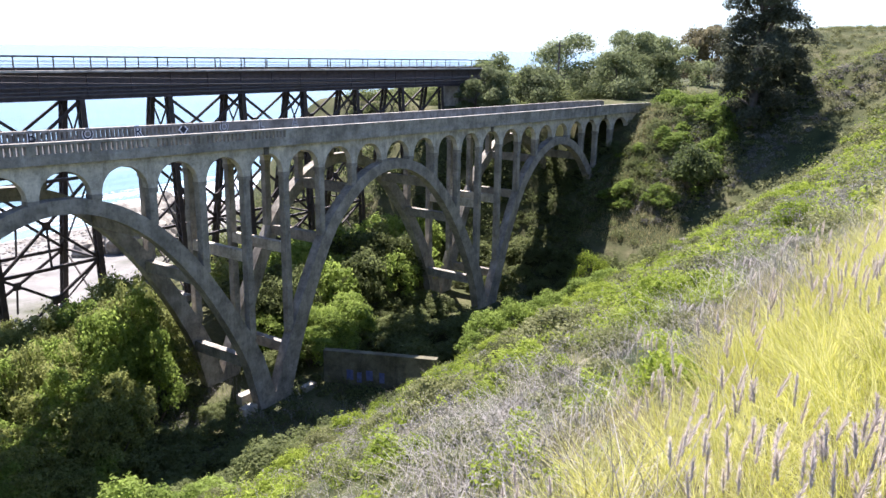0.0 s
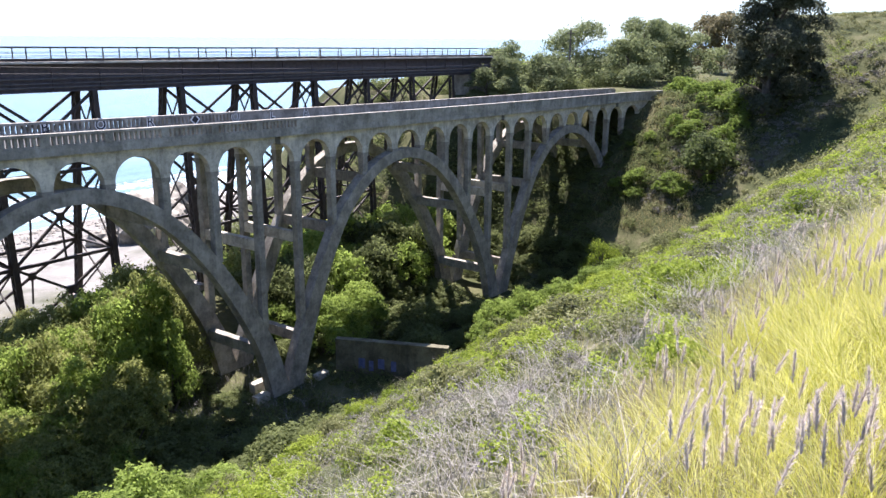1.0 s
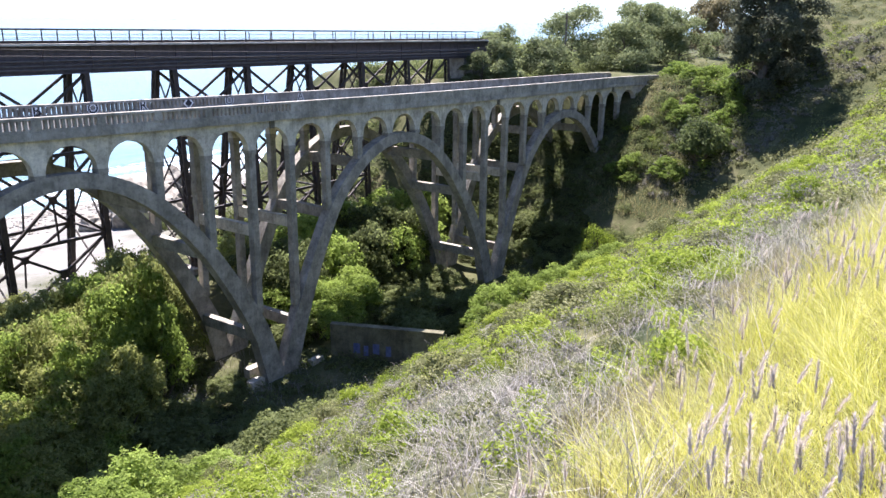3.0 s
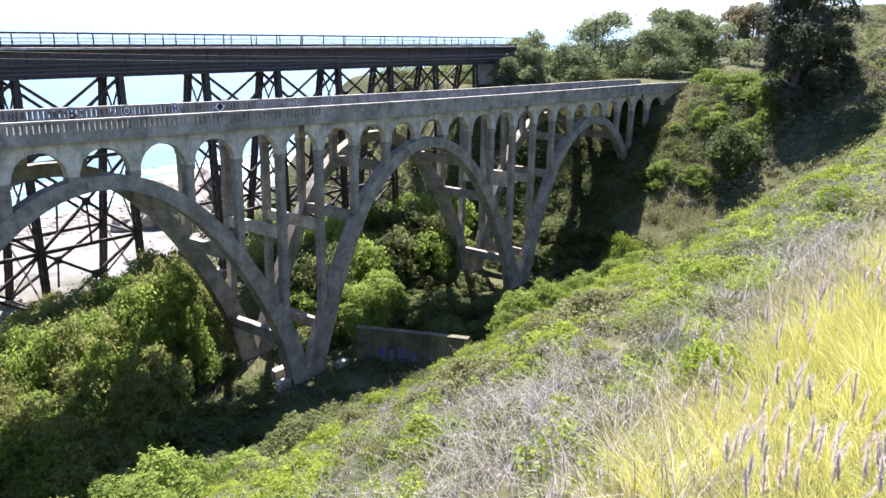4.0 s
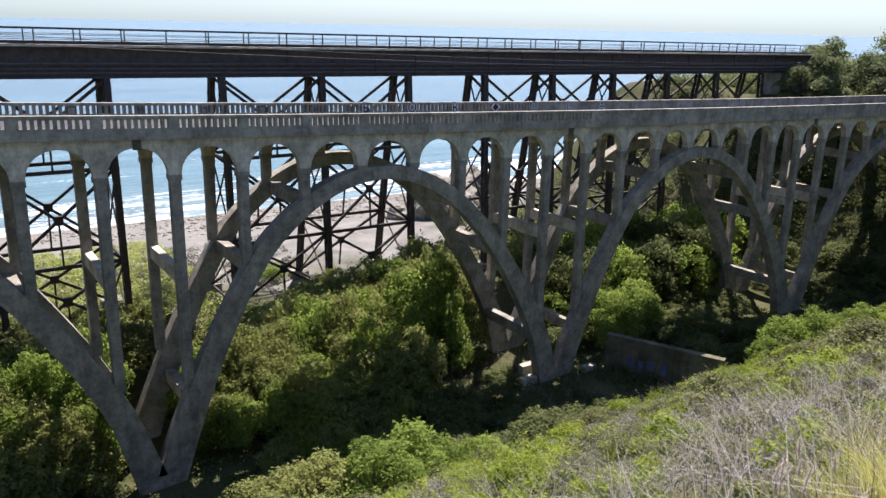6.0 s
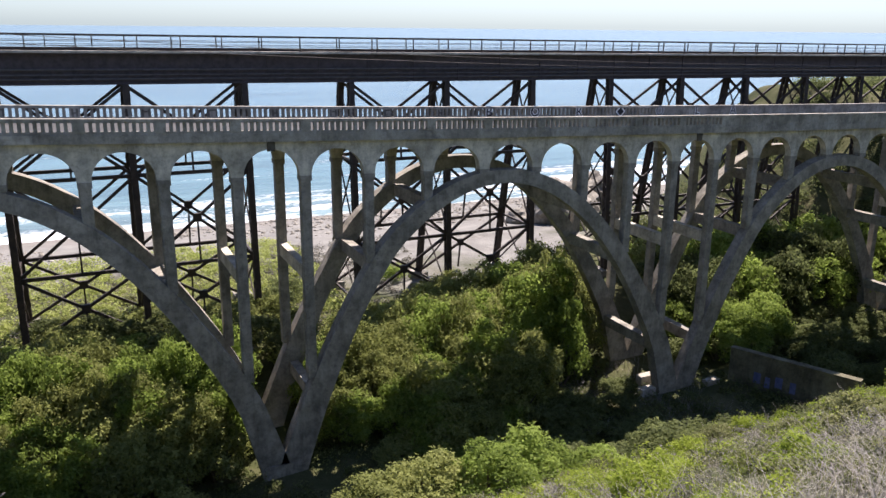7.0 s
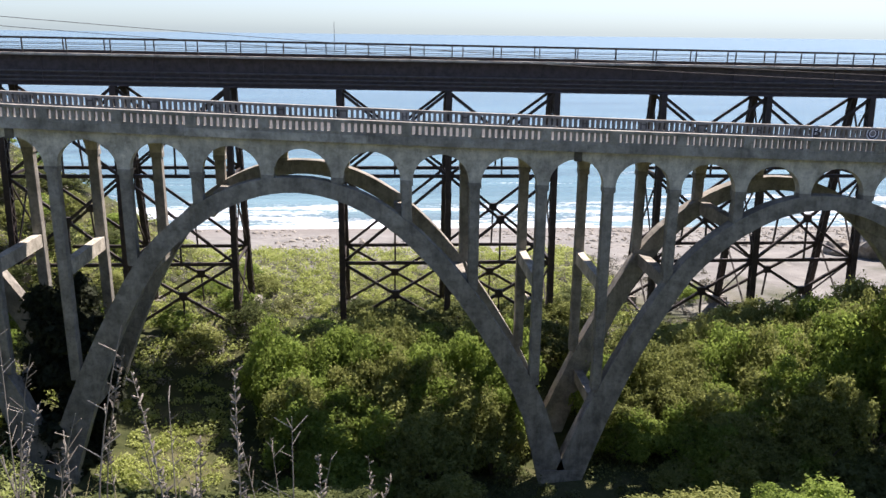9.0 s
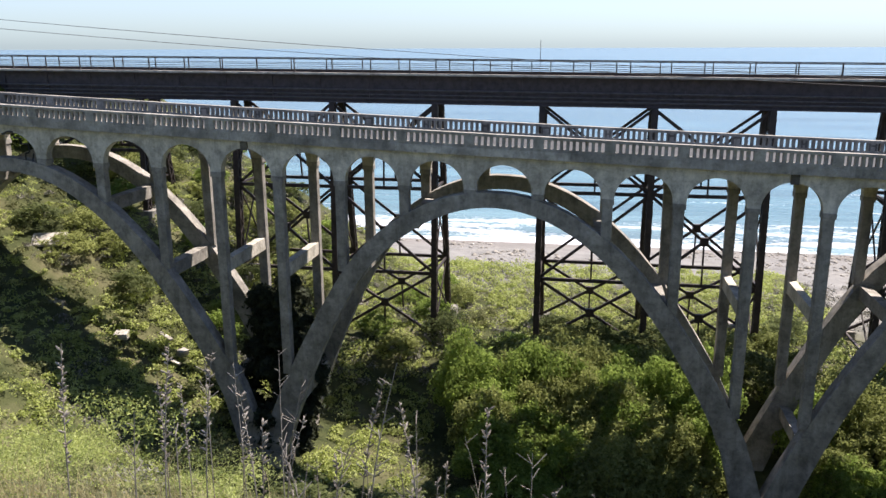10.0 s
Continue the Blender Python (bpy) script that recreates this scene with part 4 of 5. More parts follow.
def jittered(rng, xr, yr, gap, test):
    """Places on the ground about gap apart."""
    gx, gy = np.meshgrid(np.arange(*xr, gap), np.arange(*yr, gap))
    x = gx.ravel() + rng.uniform(-0.45, 0.45, gx.size) * gap
    y = gy.ravel() + rng.uniform(-0.45, 0.45, gx.size) * gap
    z = height(x, y)
    keep = test(x, y, z)
    return np.stack([x, y, z - 0.05], 1)[keep]


cover = jittered(r_, (-5, 44), (-38.2, -13), 0.92, lambda x, y, z: bank(x, y, z) & (y > -38.2 - 0.02 * x))
near_cam = (cover[:, 0] + 9) ** 2 + (cover[:, 1] + 40) ** 2 < 15 ** 2
tone = np.sin(cover[:, 0] * 0.75 + 1.3 * np.sin(cover[:, 1] * 0.6)) * np.cos(cover[:, 1] * 0.9 + 0.8 * np.sin(cover[:, 0] * 0.45)) + r_.normal(0, 0.42, len(cover))
for nm, seed, pick, r, h, mat, asp, text in (("bank_herbs", 61, tone > 0.38, 0.5, 0.5, LEAF_LIME, 0.4, "bright green cushions of herbs on the bank"), ("bank_brush", 63, (tone <= 0.38) & (tone > -0.05), 0.5, 0.45, LEAF_OLIVE, 0.45, "olive brush scattered over the bank"), ("bank_scrub", 62, (tone <= -0.05) & (tone > -0.9), 0.55, 0.42, LEAF_SAGE, 0.22, "grey dry sage scrub on the bank")):
    tussocks(nm, seed, cover[pick & ~near_cam], r, h, 210, 0.05, mat, text, asp)
    tussocks("near_" + nm, seed + 20, cover[pick & near_cam], r * 0.9, h * 0.9, 800, 0.024, mat, text, asp)
blade_stuff("dead_twigs", 64, np.concatenate([spread(r_, 5000, (-6, 30), (-37.9, -20), lambda x, y, z: bank(x, y, z) & patchy(x, y, 0.8, 4.0, 0.3)), spread(r_, 4200, (-7, 5), (-38.9, -34), lambda x, y, z: (y > -39.0 + 0.05 * x) & patchy(x, y, 1.1, 5.0, 0.35))]), 0.55, 0.008, 1.15, TWIG, "bare grey dead twigs among the scrub", "twigs", 2)
blade_stuff("hollow_twigs", 89, spread(r_, 2600, (12, 30), (-15, 5), lambda x, y, z: patchy(x, y, 0.7, 2.0, 0.1)), 1.1, 0.018, 1.0, TWIG, "bare twigs and dead brush in the shaded hollow", "twigs", 2)
blade_stuff("dry_bank_grass", 65, spread(r_, 2600, (-7, 26), (-38.2, -22), bank), 0.38, 0.009, 0.8, GRASS_DRY, "dry straw-coloured grass on the bank", "grass", 2)
clump_stuff("hill_scrub", 66, spread(r_, 3000, (44, 215), (-42, -2), lambda x, y, z: (z > 6) & ~((x < 74) & (y > -9))), 0.9, 0.75, 60, 0.12, LEAF_OLIVE, "olive scrub over the hillside", "scrub")
clump_stuff("hill_herbs", 67, spread(r_, 900, (35, 170), (-45, -6), lambda x, y, z: (z > 6) & patchy(x, y, 0.12, 2.0, 0.0)), 0.9, 0.75, 55, 0.10, LEAF_LIME, "bright green growth over the hillside", "herbs")
clump_stuff("slope_scrub", 88, spread(r_, 1300, (56, 108), (-33, -8), lambda x, y, z: (z > 6) & (x > 64 - 1.2 * (y + 8))), 0.6, 0.5, 62, 0.085, LEAF_SAGE, "grey sage dotted over the far slope", "scrub")
clump_stuff("hill_thicket", 72, spread(r_, 230, (72, 112), (-19, -5), lambda x, y, z: (z > 8.5) & (x > 75 - 0.9 * (y + 12))), 1.2, 0.9, 260, 0.11, LEAF_DEEP, "green bushes over the hillside", "bushes")
clump_stuff("bluff_thicket", 73, spread(r_, 480, (40, 125), (7.6, 34), lambda x, y, z: (z > 1.0) & ((y < 14) | (y > 21) | (x > 50))), 1.8, 1.6, 380, 0.12, LEAF_DEEP, "dark green thicket behind the bridge and on the bluff", "bushes")
# dark leaf colour deepens the shade under the bridge end
clump_stuff("shade_brush", 78, spread(r_, 620, (58, 92), (-9, 14), lambda x, y, z: (z > 1.5) & (z < line(82) - 1.6) & ~((x > 60) & (y < -4) & (x < 66 - 1.2 * y))), 0.8, 0.6, 130, 0.1, LEAF_DEEP, "green brush under the bridge end, leaves darkened to deepen the shade", "brush")
blade_stuff("hill_dry_grass", 79, spread(r_, 14000, (58, 92), (-14, -2), lambda x, y, z: z > 4), 0.45, 0.03, 0.8, GRASS_DRY, "dry yellow-green grass on the slope beside the bridge end", "grass", 2)
# dark leaf colour deepens the shade over the valley floor
clump_stuff("hollow_brush", 90, spread(r_, 1250, (-19, 72), (-17, 9), lambda x, y, z: (z < 5.5) & ((np.abs((x + 14) % 28 - 14) > 1.7) | (y < -0.6) | (y > 6.6))), 0.95, 0.7, 110, 0.085, LEAF_DEEP, "low brush covering the valley floor, leaves darkened to deepen the shade", "brush")
clump_stuff("meadow_scrub", 69, spread(r_, 1100, (-48, 20), (8, 38), lambda x, y, z: (z > 1.0)), 0.6, 0.55, 55, 0.085, LEAF_SAGE, "grey-green low scrub behind the beach", "scrub")


clump_stuff("meadow", 68, spread(r_, 2900, (-46, 10), (-10, 42), lambda x, y, z: (z > -1) & (z < 8) & ((x < -19.5) | (y > 11)) & ((np.abs(x + 28) > 2.2) | (y > 7))), 0.75, 0.55, 62, 0.10, LEAF_MEADOW, "soft yellow-green herbs between bridge and beach", "herbs")
side = jittered(r_, (-62, -10.6), (-37.2, 32), 1.0, lambda x, y, z: (z > 1.2) & (x < -12.1 - 0.375 * (y + 36.0)) & ((x + 9.5) ** 2 + (y + 40) ** 2 > 10))
reach = (side[:, 0] + 9.5) ** 2 + (side[:, 1] + 40) ** 2
tint = r_.random(len(side)) + 0.3 * np.sin(side[:, 0] * 0.6) * np.cos(side[:, 1] * 0.5)
for nm, seed, pick, mat in (("side_herbs", 70, tint < 0.6, LEAF_MEADOW), ("side_brush", 71, (tint >= 0.6) & (tint < 0.95), LEAF_OLIVE), ("side_scrub", 72, tint >= 0.95, LEAF_SAGE)):
    tussocks(nm, seed, side[pick & (reach > 24 ** 2)], 0.75, 0.6, 130, 0.085, mat, "yellow-green and olive herbs on the valley side", 0.4, "herbs")
    tussocks("close_" + nm, seed + 30, side[pick & (reach <= 24 ** 2) & (reach > 9 ** 2)], 0.62, 0.5, 430, 0.034, mat, "yellow-green and olive herbs close on the valley side", 0.35, "herbs")
    tussocks("lip_" + nm, seed + 60, side[pick & (reach <= 9 ** 2)], 0.6, 0.36, 2600, 0.011, mat, "fine yellow-green herbs at the edge of the bank", 0.3, "herbs")
joined("bluff_bushes", "green bushes over the valley side behind the bridge", lambda: grove((-62.0, -34.0), (7.0, 34.0), 3.1, lambda x, y: dice.choice(("bay", "willow", "dusk")), lambda x, y: dice.random() < 0.75, lambda x, y: float(height(x, y)) + 2.3))
joined("tower_bushes", "dark bushes round the feet of the trestle towers", lambda: (grove((-12.5, 5.0), (12.5, 18.0), 2.4, lambda x, y: dice.choice(("dusk", "willow")), lambda x, y: True, lambda x, y: 4.9), grove((8.0, 22.0), (13.0, 18.0), 2.6, lambda x, y: "bay", lambda x, y: dice.random() < 0.6, lambda x, y: 3.9), grove((-36.0, -16.0), (13.0, 33.0), 4.2, lambda x, y: dice.choice(("bay", "willow")), lambda x, y: dice.random() < 0.55, lambda x, y: float(height(x, y)) + 1.5)))


# yellow fountain grass beside the road, in tufts
def tuft_stuff(name, seed, centres, per, length, width, lean, mat, label, segs=3):
    """Fine blades arching outwards from the heart of each tuft, in one mesh."""
    rng = np.random.default_rng(seed)
    k = np.repeat(np.arange(len(centres)), per)
    n = len(k)
    a = rng.uniform(0, 2 * math.pi, n)
    out = np.stack([np.cos(a), np.sin(a), np.zeros(n)], 1)
    r = np.abs(rng.normal(0, 1, n))[:, None]
    base = centres[k] + out * r * 0.055
    size = rng.uniform(0.75, 1.25, len(centres))[k][:, None]
    L = length * size * rng.uniform(0.6, 1.15, n)[:, None]
    bow = lean * (0.25 + 0.75 * rng.uniform(0, 1, n)[:, None])
    out = out + np.array([0.18, 0.12, 0])
    side = unit(np.cross(out, np.array([0, 0, 1.0])) + rng.normal(0, 0.5, (n, 3)))
    rows = []
    for i in range(segs + 1):
        t = i / segs
        p = base + np.array([0, 0, 1.0]) * L * (t - 0.45 * bow * t * t) + out * L * bow * (0.25 * t + 0.75 * t * t)
        w = width * (1 - 0.8 * t)
        rows += [p - side * w / 2, p + side * w / 2]
    v = np.stack(rows, 1).reshape(-1, 3)
    m = 2 * (segs + 1)
    q = np.concatenate([np.stack([np.arange(n) * m + 2 * i, np.arange(n) * m + 2 * i + 1, np.arange(n) * m + 2 * i + 3, np.arange(n) * m + 2 * i + 2], 1) for i in range(segs)])
    return tagged(new(name, raw_mesh(name, v, q, mat)), label, "grass", kind="stuff")


away = lambda x, y, r: (x + 8.8) ** 2 + (y + 39.9) ** 2 > r * r
golden = lambda x, y, z: (y < -38.45 - 0.075 * x + 0.25 * np.sin(x * 2.1)) & away(x, y, 2.3) & (x > -5.9 + 0.9 * (y + 39))
tufts = np.concatenate([spread(r_, 620, (-6.6, 2), (-41.4, -37.4), golden), spread(r_, 600, (2, 14), (-42.4, -38), golden)])
tuft_stuff("fountain_grass", 80, tufts, 66, 0.44, 0.0048, 0.95, GRASS_GOLD, "tufts of bright yellow fountain grass", 2)
straw = spread(r_, 420, (-7.0, 2), (-39.9, -36.9), lambda x, y, z: away(x, y, 2.2) & (y < -37.4 + 0.5 * np.sin(x * 1.7)))
tuft_stuff("straw_tufts", 85, straw, 44, 0.30, 0.0034, 0.9, GRASS_DRY, "pale straw tufts at the edge of the bank", 2)


def plume_stuff(name, seed, base, length, mat, label):
    """Soft bristly seed heads on thin curved stalks, in one mesh."""
    rng = np.random.default_rng(seed)
    vs = []
    for p in base:
        a = rng.uniform(0, 2 * math.pi)
        lean = rng.uniform(0.05, 0.34)
        d = np.array([math.cos(a) * 0.5 + 0.35, math.sin(a) * 0.5 - 0.1, 0.0]) * lean
        L = length * rng.uniform(0.75, 1.25)
        head = rng.uniform(0.11, 0.17) / L

        def at(t):
            t = np.asarray(t)[:, None]
            return p + np.array([0, 0, 1.0]) * L * t * (1 - 0.1 * t) + d * L * t * t
        t = np.linspace(0, 1 - head, 5)
        q = at(t)
        vs.append(np.stack([q[:-1] + (0.0013, 0, 0), q[1:], q[:-1] - (0.0013, 0, 0)], 1))
        ring = np.stack([np.cos(np.arange(5) * 1.2566), np.sin(np.arange(5) * 1.2566), np.zeros(5)], 1)
        core = at(np.linspace(1 - head, 1.01, 5))
        wide = np.array([0.0012, 0.0035, 0.004, 0.003, 0.0006])
        for i in range(4):
            lo, hi = core[i] + ring * wide[i], core[i + 1] + ring * wide[i + 1]
            vs.append(np.stack([lo, np.roll(lo, -1, 0), hi], 1))
            vs.append(np.stack([hi, np.roll(lo, -1, 0), np.roll(hi, -1, 0)], 1))
        n = 170
        t = rng.uniform(1 - head, 1.0, n)
        c = at(t)
        axis = unit(at(t + 0.02) - c)
        out = unit(np.cross(axis, rng.normal(0, 1, (n, 3))))
        w = np.cross(axis, out) * 0.0014
        s = np.sin(np.pi * np.clip((t - 1 + head) / head * 0.86 + 0.1, 0, 1))[:, None] ** 0.6
        c = c + out * 0.003 * s
        tip = c + axis * 0.018 + out * 0.019 * s * rng.uniform(0.5, 1.3, (n, 1))
        vs.append(np.stack([c - w, tip, c + w], 1))
    v = np.concatenate(vs).reshape(-1, 3)
    return tagged(new(name, raw_mesh(name, v, np.arange(len(v)).reshape(-1, 3), mat)), label, "seed heads", kind="stuff")


def bunches(rng, centres, per, wide):
    k = np.repeat(np.arange(len(centres)), per)
    k = k[rng.random(len(k)) < 0.75]
    return centres[k] + np.concatenate([rng.normal(0, wide, (len(k), 2)), np.zeros((len(k), 1))], 1)


edge_tufts = tufts[np.argsort((tufts[:, 0] + 8.8) ** 2 + (tufts[:, 1] + 39.9) ** 2)[:40]]
heads = bunches(r_, np.concatenate([tufts[:85], tufts[620:655], straw[:22], edge_tufts]), 7, 0.1)
plume_stuff("grass_plumes", 81, heads, 0.6, PLUME, "mauve feathery plumes of the fountain grass")

# dry grass and herbs at the lip on the other side of the camera
lip = lambda x, y, z: (y < -37.0) & ((x + 9.2) ** 2 + (y + 40) ** 2 > 2.2 ** 2)
blade_stuff("lip_grass", 82, spread(r_, 13000, (-19, -7.5), (-39.2, -36.8), lip), 0.22, 0.0042, 0.9, GRASS_DRY, "dry grass along the edge of the bank", "grass", 2)
clump_stuff("lip_herbs", 83, spread(r_, 260, (-20, -7), (-39.0, -36.4), lip), 0.2, 0.14, 100, 0.014, LEAF_OLIVE, "small green herbs along the edge of the bank", "herbs")


def stalk(x, y, h, lean, seed):
    """A tall dry weed stalk with side twigs and seed pods."""
    rng = np.random.default_rng(seed)
    z = float(height(x, y)) - 0.05
    ob = thing("dry_stalk", "tall dry grey weed stalk with seed pods", "weed", "dry stalks by the road", (x, y, z))
    a = rng.uniform(0, 6.28)
    d = np.array([math.cos(a), math.sin(a)]) * lean * h
    pts = [(d[0] * t * t, d[1] * t * t, h * t) for t in np.linspace(0, 1, 7)]
    part("stem", Geo().tube(pts, [0.0034, 0.0034, 0.003, 0.003, 0.0024, 0.002, 0.0012], 5), STALK, ob)
    podded = rng.random() < 0.55
    g = Geo()
    for i in range(int(h * (46 if podded else 14))):
        t = rng.uniform(0.45, 0.99)
        p = Vector((d[0] * t * t, d[1] * t * t, h * t))
        b = rng.uniform(0, 6.28)
        q = p + Vector((math.cos(b), math.sin(b), 0.8)) * rng.uniform(0.01, 0.03 if podded else 0.07)
        g.tube([p, p.lerp(q, 0.6), q], [0.002, 0.0052 if podded else 0.0018, 0.002], 4)
    pods = part("seed_head", g, STALK, ob)
    pods["kind"] = "stuff"
    return ob


# tall stalks along the lip
for i in range(42):
    stalk(dice.uniform(-11.8, -9.6), dice.uniform(-37.9, -36.6), dice.uniform(0.45, 1.05), dice.uniform(0.0, 0.22), 900 + i)


def tree(x, y, h, r, n, leaf, mat, label, seed, lean=0.0, low=0.25, lobes=26):
    """A tapered trunk with limbs and a crown of many leaf clumps."""
    rng = np.random.default_rng(seed)
    z = float(height(x, y)) - 0.3
    ob = thing("tree", label, "tree", at=(x, y, z))
    g = Geo()
    top = (lean * h, 0, h * 0.8)
    g.tube([(0, 0, 0), (lean * h * 0.3, 0.1, h * 0.25), (lean * h * 0.6, -0.1, h * 0.5), top], [h * 0.028, h * 0.022, h * 0.015, 0.05], 9)
    part("trunk", g, BARK, ob)
    blobs = []
    for i in range(lobes):
        t = low + (1 - low) * (i + rng.uniform(0, 1)) / lobes
        wide = r * (0.45 + 0.75 * math.sin(math.pi * min(1, (t - low) / (1 - low) * 0.8 + 0.22)))
        a = rng.uniform(0, 6.28)
        d = wide * rng.uniform(0.25, 0.85)
        s = r * rng.uniform(0.20, 0.40)
        c = (lean * h * t + d * math.cos(a), d * math.sin(a), h * (t - 0.04), s, s, s * rng.uniform(0.6, 0.9))
        blobs.append(c)
        if i % 2 == 0:
            part("limb", Geo().tube([(lean * h * t * 0.75, 0, h * max(0.12, t * 0.75 - 0.05)), (c[0] * 0.6, c[1] * 0.6, c[2] - 0.3 * s), (c[0], c[1], c[2])], [h * 0.010, h * 0.006, 0.03], 6), BARK, ob)
    c, nrm = blob_points(rng, blobs, n)
    loose = rng.random(n) < 0.2
    c[loose] += rng.normal(0, r * 0.07, (loose.sum(), 3))
    v, q = leaf_faces(rng, c, nrm, leaf)
    part("crown", raw_mesh("crown", v, q, mat), mat, ob)
    return ob


tree(84.6, -16.4, 17.8, 5.4, 52000, 0.15, LEAF_TREE, "large dark spreading tree beside the road end", 201, 0.0, 0.08, 64)
tree(88.5, -18.8, 5.0, 3.0, 7000, 0.18, LEAF_TREE, "low dark bush-like tree beside the large one", 202, 0.0, 0.05, 22)
tree(106, 6.8, 9.2, 5.0, 17000, 0.14, LEAF_GREY, "rounded dark green tree beyond the bridge end", 203, 0.0, 0.15, 30)
tree(99.5, 6.3, 6.4, 5.4, 11000, 0.16, LEAF_GREY, "broad low green tree beside the old road", 204, 0.0, 0.1, 28)
tree(86, 12.5, 4.8, 5.6, 11000, 0.16, LEAF_GREY, "broad green bush-like tree near the trestle end", 205, 0.0, 0.1, 28)
tree(92, 22, 4.6, 5.0, 9000, 0.16, LEAF_MID, "green tree behind the trestle end", 206, 0.0, 0.1, 24)
tree(128, 2, 10, 3.6, 7000, 0.2, LEAF_BROWN, "thin brownish tree by the road", 207, 0.05, 0.3, 20)
tree(140, -4, 11.5, 4.6, 9000, 0.22, LEAF_TREE, "dark tree beside the road", 208, 0.0, 0.2, 24)
tree(118, 8, 8, 4.0, 7000, 0.2, LEAF_DEEP, "dark green tree along the road", 209, 0.0, 0.15, 22)
tree(150, -31, 8, 3.6, 6000, 0.25, LEAF_TREE, "lone dark tree on the hilltop", 210, 0.0, 0.2, 20)
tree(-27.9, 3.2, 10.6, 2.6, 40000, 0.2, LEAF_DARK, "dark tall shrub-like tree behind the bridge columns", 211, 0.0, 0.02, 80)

tree(101, 15, 8.5, 6.0, 11000, 0.17, LEAF_GREY, "broad green tree by the railway", 213, 0.0, 0.1, 28)
tree(113, 3, 8.0, 5.0, 9000, 0.18, LEAF_GREY, "green tree at the end of the old road", 214, 0.0, 0.1, 24)
tree(122, 13, 8.5, 6.0, 9000, 0.2, LEAF_DEEP, "dark green tree behind the railway", 215, 0.0, 0.1, 24)
tree(134, 6, 10, 5.0, 8000, 0.2, LEAF_BROWN, "brownish green tree by the road", 216, 0.0, 0.15, 22)

tree(75.5, 14.2, 4.2, 2.6, 6000, 0.14, LEAF_GREY, "low rounded bush hiding the trestle abutment", 220, 0.0, 0.02, 22)
tree(78, 13.0, 4.6, 3.2, 8000, 0.15, LEAF_GREY, "rounded grey-green bush at the trestle end", 217, 0.0, 0.05, 24)
tree(85, 17.5, 6.2, 4.0, 8000, 0.15, LEAF_GREY, "grey-green tree behind the trestle end", 218, 0.0, 0.05, 24)

# utility pole and wires
pz = float(height(95, 13))
pole = thing("utility_pole", "weathered wooden utility pole with one crossarm", "utility pole", at=(95, 13, pz))
part("post", Geo().tube([(0, 0, -0.5), (0, 0, 7.7)], [0.16, 0.11], 8), WOOD, pole)
part("crossarm", Geo().beam((-0.9, 0.1, 7.2), (0.9, -0.1, 7.2), 0.12, 0.14), WOOD, pole)


def wire(label, a, b, sag):
    a, b = Vector(a), Vector(b)
    pts = [a.lerp(b, i / 24) - Vector((0, 0, sag * 4 * (i / 24) * (1 - i / 24))) for i in range(25)]
    ob = new("overhead_wire", Geo().tube(pts, [0.018] * 25, 5).mesh("overhead_wire", CABLE))
    tagged(ob, label, "cable", "overhead wires")


wire("thin black overhead wire crossing in front of the trestle", (-75, 14.5, 28.4), (95, 13, pz + 3.6), 2.45)
wire("second thin black overhead wire below the first", (-75, 14.9, 27.6), (95, 13, pz + 3.2), 2.3)
mast = new("mast", Geo().tube([(-13.3, 16.1, tz(-13) + 2.2), (-13.3, 16.1, tz(-13) + 4.5)], [0.025, 0.015], 6).mesh("mast", STEEL))
tagged(mast, "thin pale mast standing on the trestle walkway", "mast")

# low concrete wall from the pier to the bank
wall = thing("creek_wall", "low stained brown concrete wall with faded blue paint marks beside the pier", "wall", at=(34.1, -4.2, 0))
wall.rotation_euler = (0, 0, radians(-66))
part("body", Geo().box(-4.0, 4.6, -0.25, 0.25, -1.8, 1.9, 0.03), WALL_CONC, wall)
part("coping", Geo().box(-4.0, 4.6, -0.29, 0.29, 1.904, 2.02), WALL_CONC, wall)
for bx, bw, bz in ((-2.2, 0.5, 0.25), (-1.4, 0.35, 0.1), (-0.7, 0.5, 0.3), (0.3, 0.4, 0.2)):
    part("paint_mark", Geo().box(bx, bx + bw, -0.262, -0.254, bz - 0.4, bz + 0.4), BLUE_PAINT, wall, "faded blue paint mark")

# ---------------------------------------------------------------- the beach
def stone_stuff(name, seed, places, smin, smax, label):
    """Many rounded stones in one mesh."""
    rng = np.random.default_rng(seed)
    n = len(places)
    ico = np.array([(1, 0, 0), (-1, 0, 0), (0, 1, 0), (0, -1, 0), (0, 0, 1), (0, 0, -1)], float)
    tri = np.array([(0, 2, 4), (2, 1, 4), (1, 3, 4), (3, 0, 4), (2, 0, 5), (1, 2, 5), (3, 1, 5), (0, 3, 5)])
    s = (smin + (smax - smin) * rng.random(n) ** 3)[:, None, None]
    v = ico[None] * s * rng.uniform(0.55, 1.3, (n, 6, 3)) * np.array([1.2, 1.0, 0.6])
    a = rng.uniform(0, 6.28, n)
    c, d = np.cos(a)[:, None], np.sin(a)[:, None]
    v = np.stack([v[..., 0] * c - v[..., 1] * d, v[..., 0] * d + v[..., 1] * c, v[..., 2]], -1) + places[:, None]
    f = (tri[None] + 6 * np.arange(n)[:, None, None]).reshape(-1, 3)
    return tagged(new(name, raw_mesh(name, v.reshape(-1, 3), f, ROCK)), label, "stones", kind="stuff")


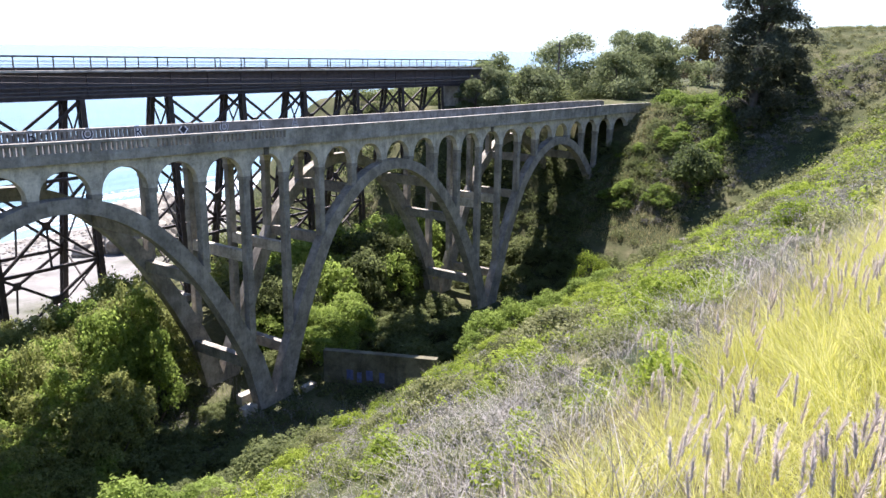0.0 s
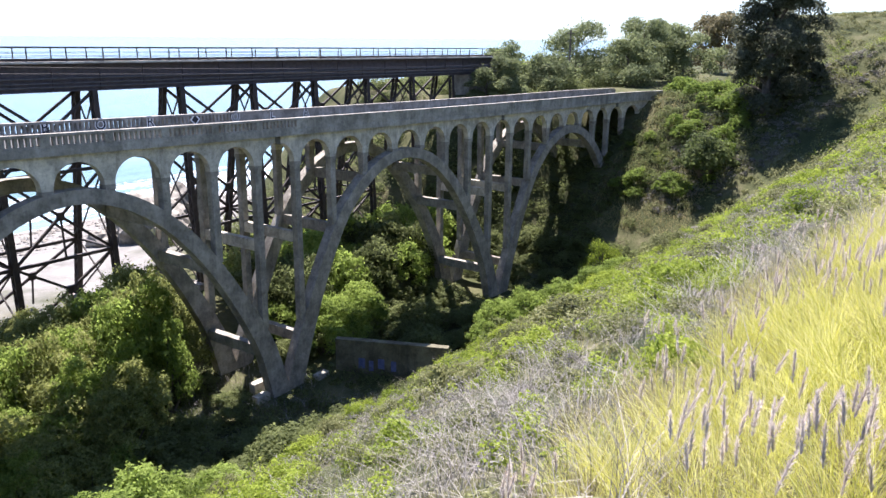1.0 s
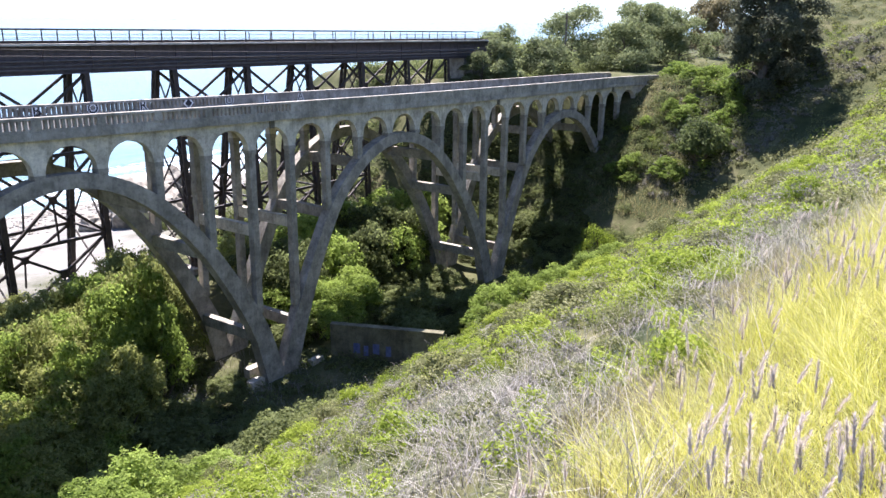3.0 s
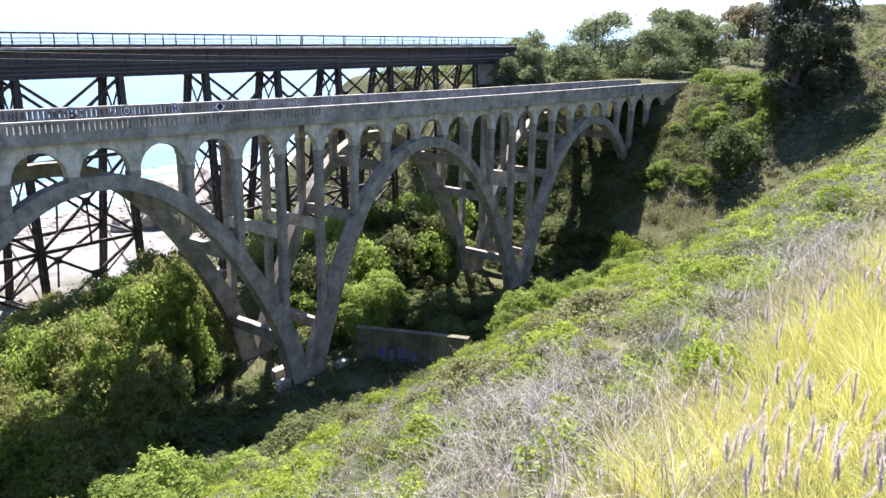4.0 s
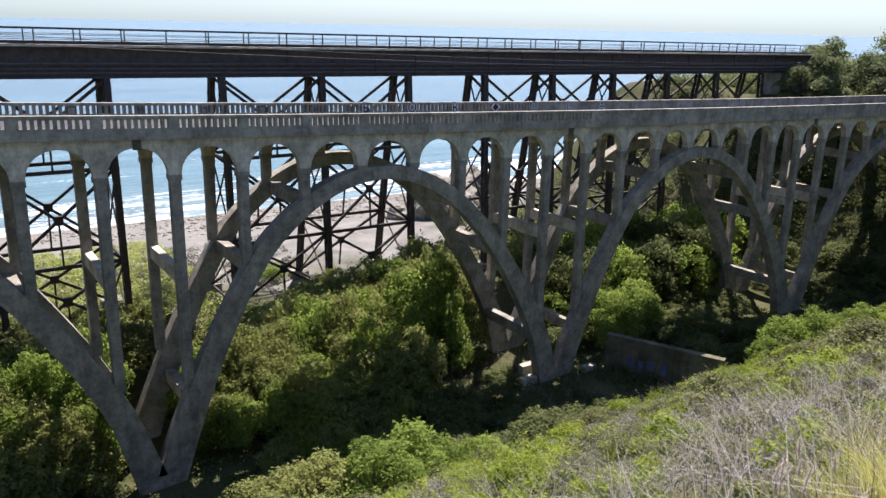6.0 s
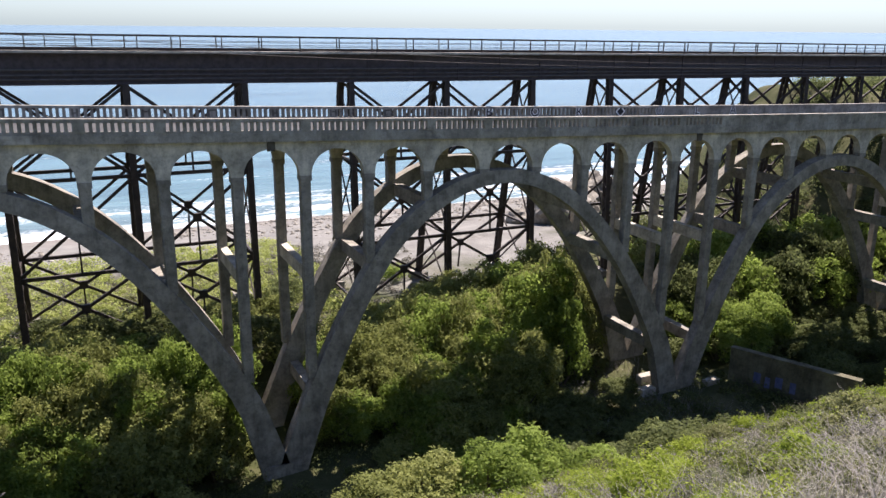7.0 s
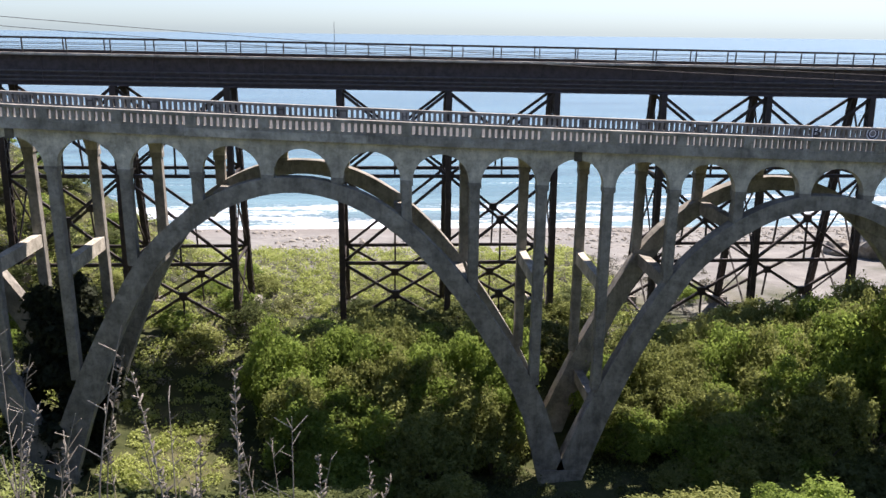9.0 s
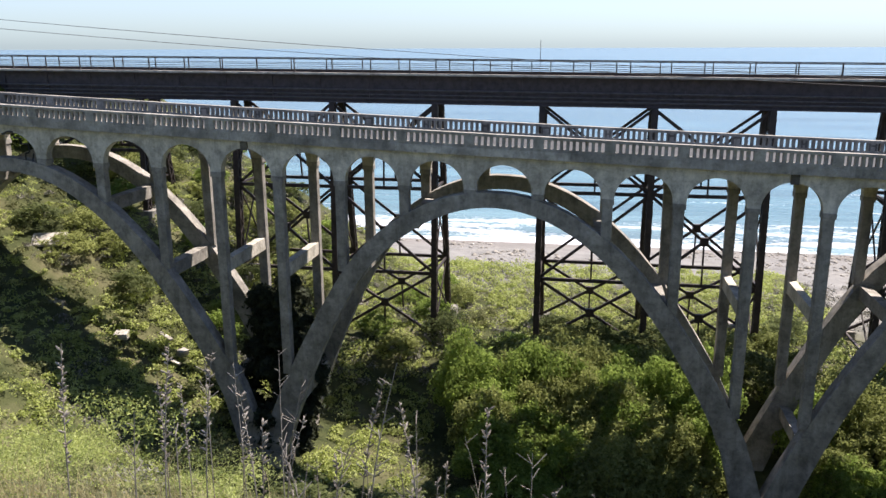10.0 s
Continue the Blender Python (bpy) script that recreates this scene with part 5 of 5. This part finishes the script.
stone_stuff("beach_stones", 301, spread(r_, 3200, (-70, 75), (42, 64), lambda x, y, z: (z > SEA_Z + 0.2) & (z < 3.2) & ((x > 12) | patchy(x, y, 0.11, 3.0, 0.2))), 0.08, 0.5, "grey cobbles strewn over the beach")


def boulder(x, y, r, h, seed):
    rng = np.random.default_rng(seed)
    bm = bmesh.new()
    bmesh.ops.create_icosphere(bm, subdivisions=4, radius=1.0)
    off = Vector(rng.uniform(0, 40, 3))
    for v in bm.verts:
        k = 1 + 0.35 * noise.noise(v.co * 1.3 + off) + 0.18 * noise.noise(v.co * 3.1 + off) + 0.07 * noise.noise(v.co * 8 + off)
        v.co = Vector((v.co.x * r * k, v.co.y * r * k, v.co.z * h * k))
    me = bpy.data.meshes.new("boulder")
    bm.to_mesh(me)
    bm.free()
    me.materials.append(DARK_CONC)
    ob = new("boulder", me)
    ob.location = (x, y, float(height(x, y)) + h * 0.3)
    return tagged(ob, "rough brown rock at the foot of the bluff", "rock", "rocks on the beach")


boulder(42, 36, 4.2, 3.4, 1)
boulder(48, 39, 3.6, 3.8, 2)
boulder(37.5, 38, 1.6, 1.1, 3)


# ---------------------------------------------------------------- rubbish on the valley side
def debris(name, label, x, y, size, turn, tilt):
    ob = new(name, Geo().box(-size[0] / 2, size[0] / 2, -size[1] / 2, size[1] / 2, 0, size[2], 0.03).mesh(name, CONC_PATCH))
    ob.matrix_basis = pose(x, y, float(height(x, y)) + 0.35, tilt, 0, turn)
    return tagged(ob, label, "debris", "rubbish on the valley side")


debris("broken_slab", "pale broken concrete slab lying on the slope", -45.6, 6.8, (2.2, 1.4, 0.16), 20, 22)
debris("broken_slab", "small pale concrete fragment on the slope", -44.2, 6.2, (0.7, 0.5, 0.15), 60, 15)
debris("plank", "pale weathered plank lying among the brush", -36.6, 5.0, (1.9, 0.22, 0.1), -38, 8)
debris("plank", "pale thin plank on the slope under the bridge", -35.4, 3.2, (2.2, 0.16, 0.1), -30, 8)
debris("broken_slab", "grey stone block among the brush", -38.0, 2.4, (0.8, 0.6, 0.4), 10, 12)
debris("broken_slab", "grey broken stone on the slope under the bridge", -35.2, 4.4, (0.7, 0.5, 0.35), 70, 10)
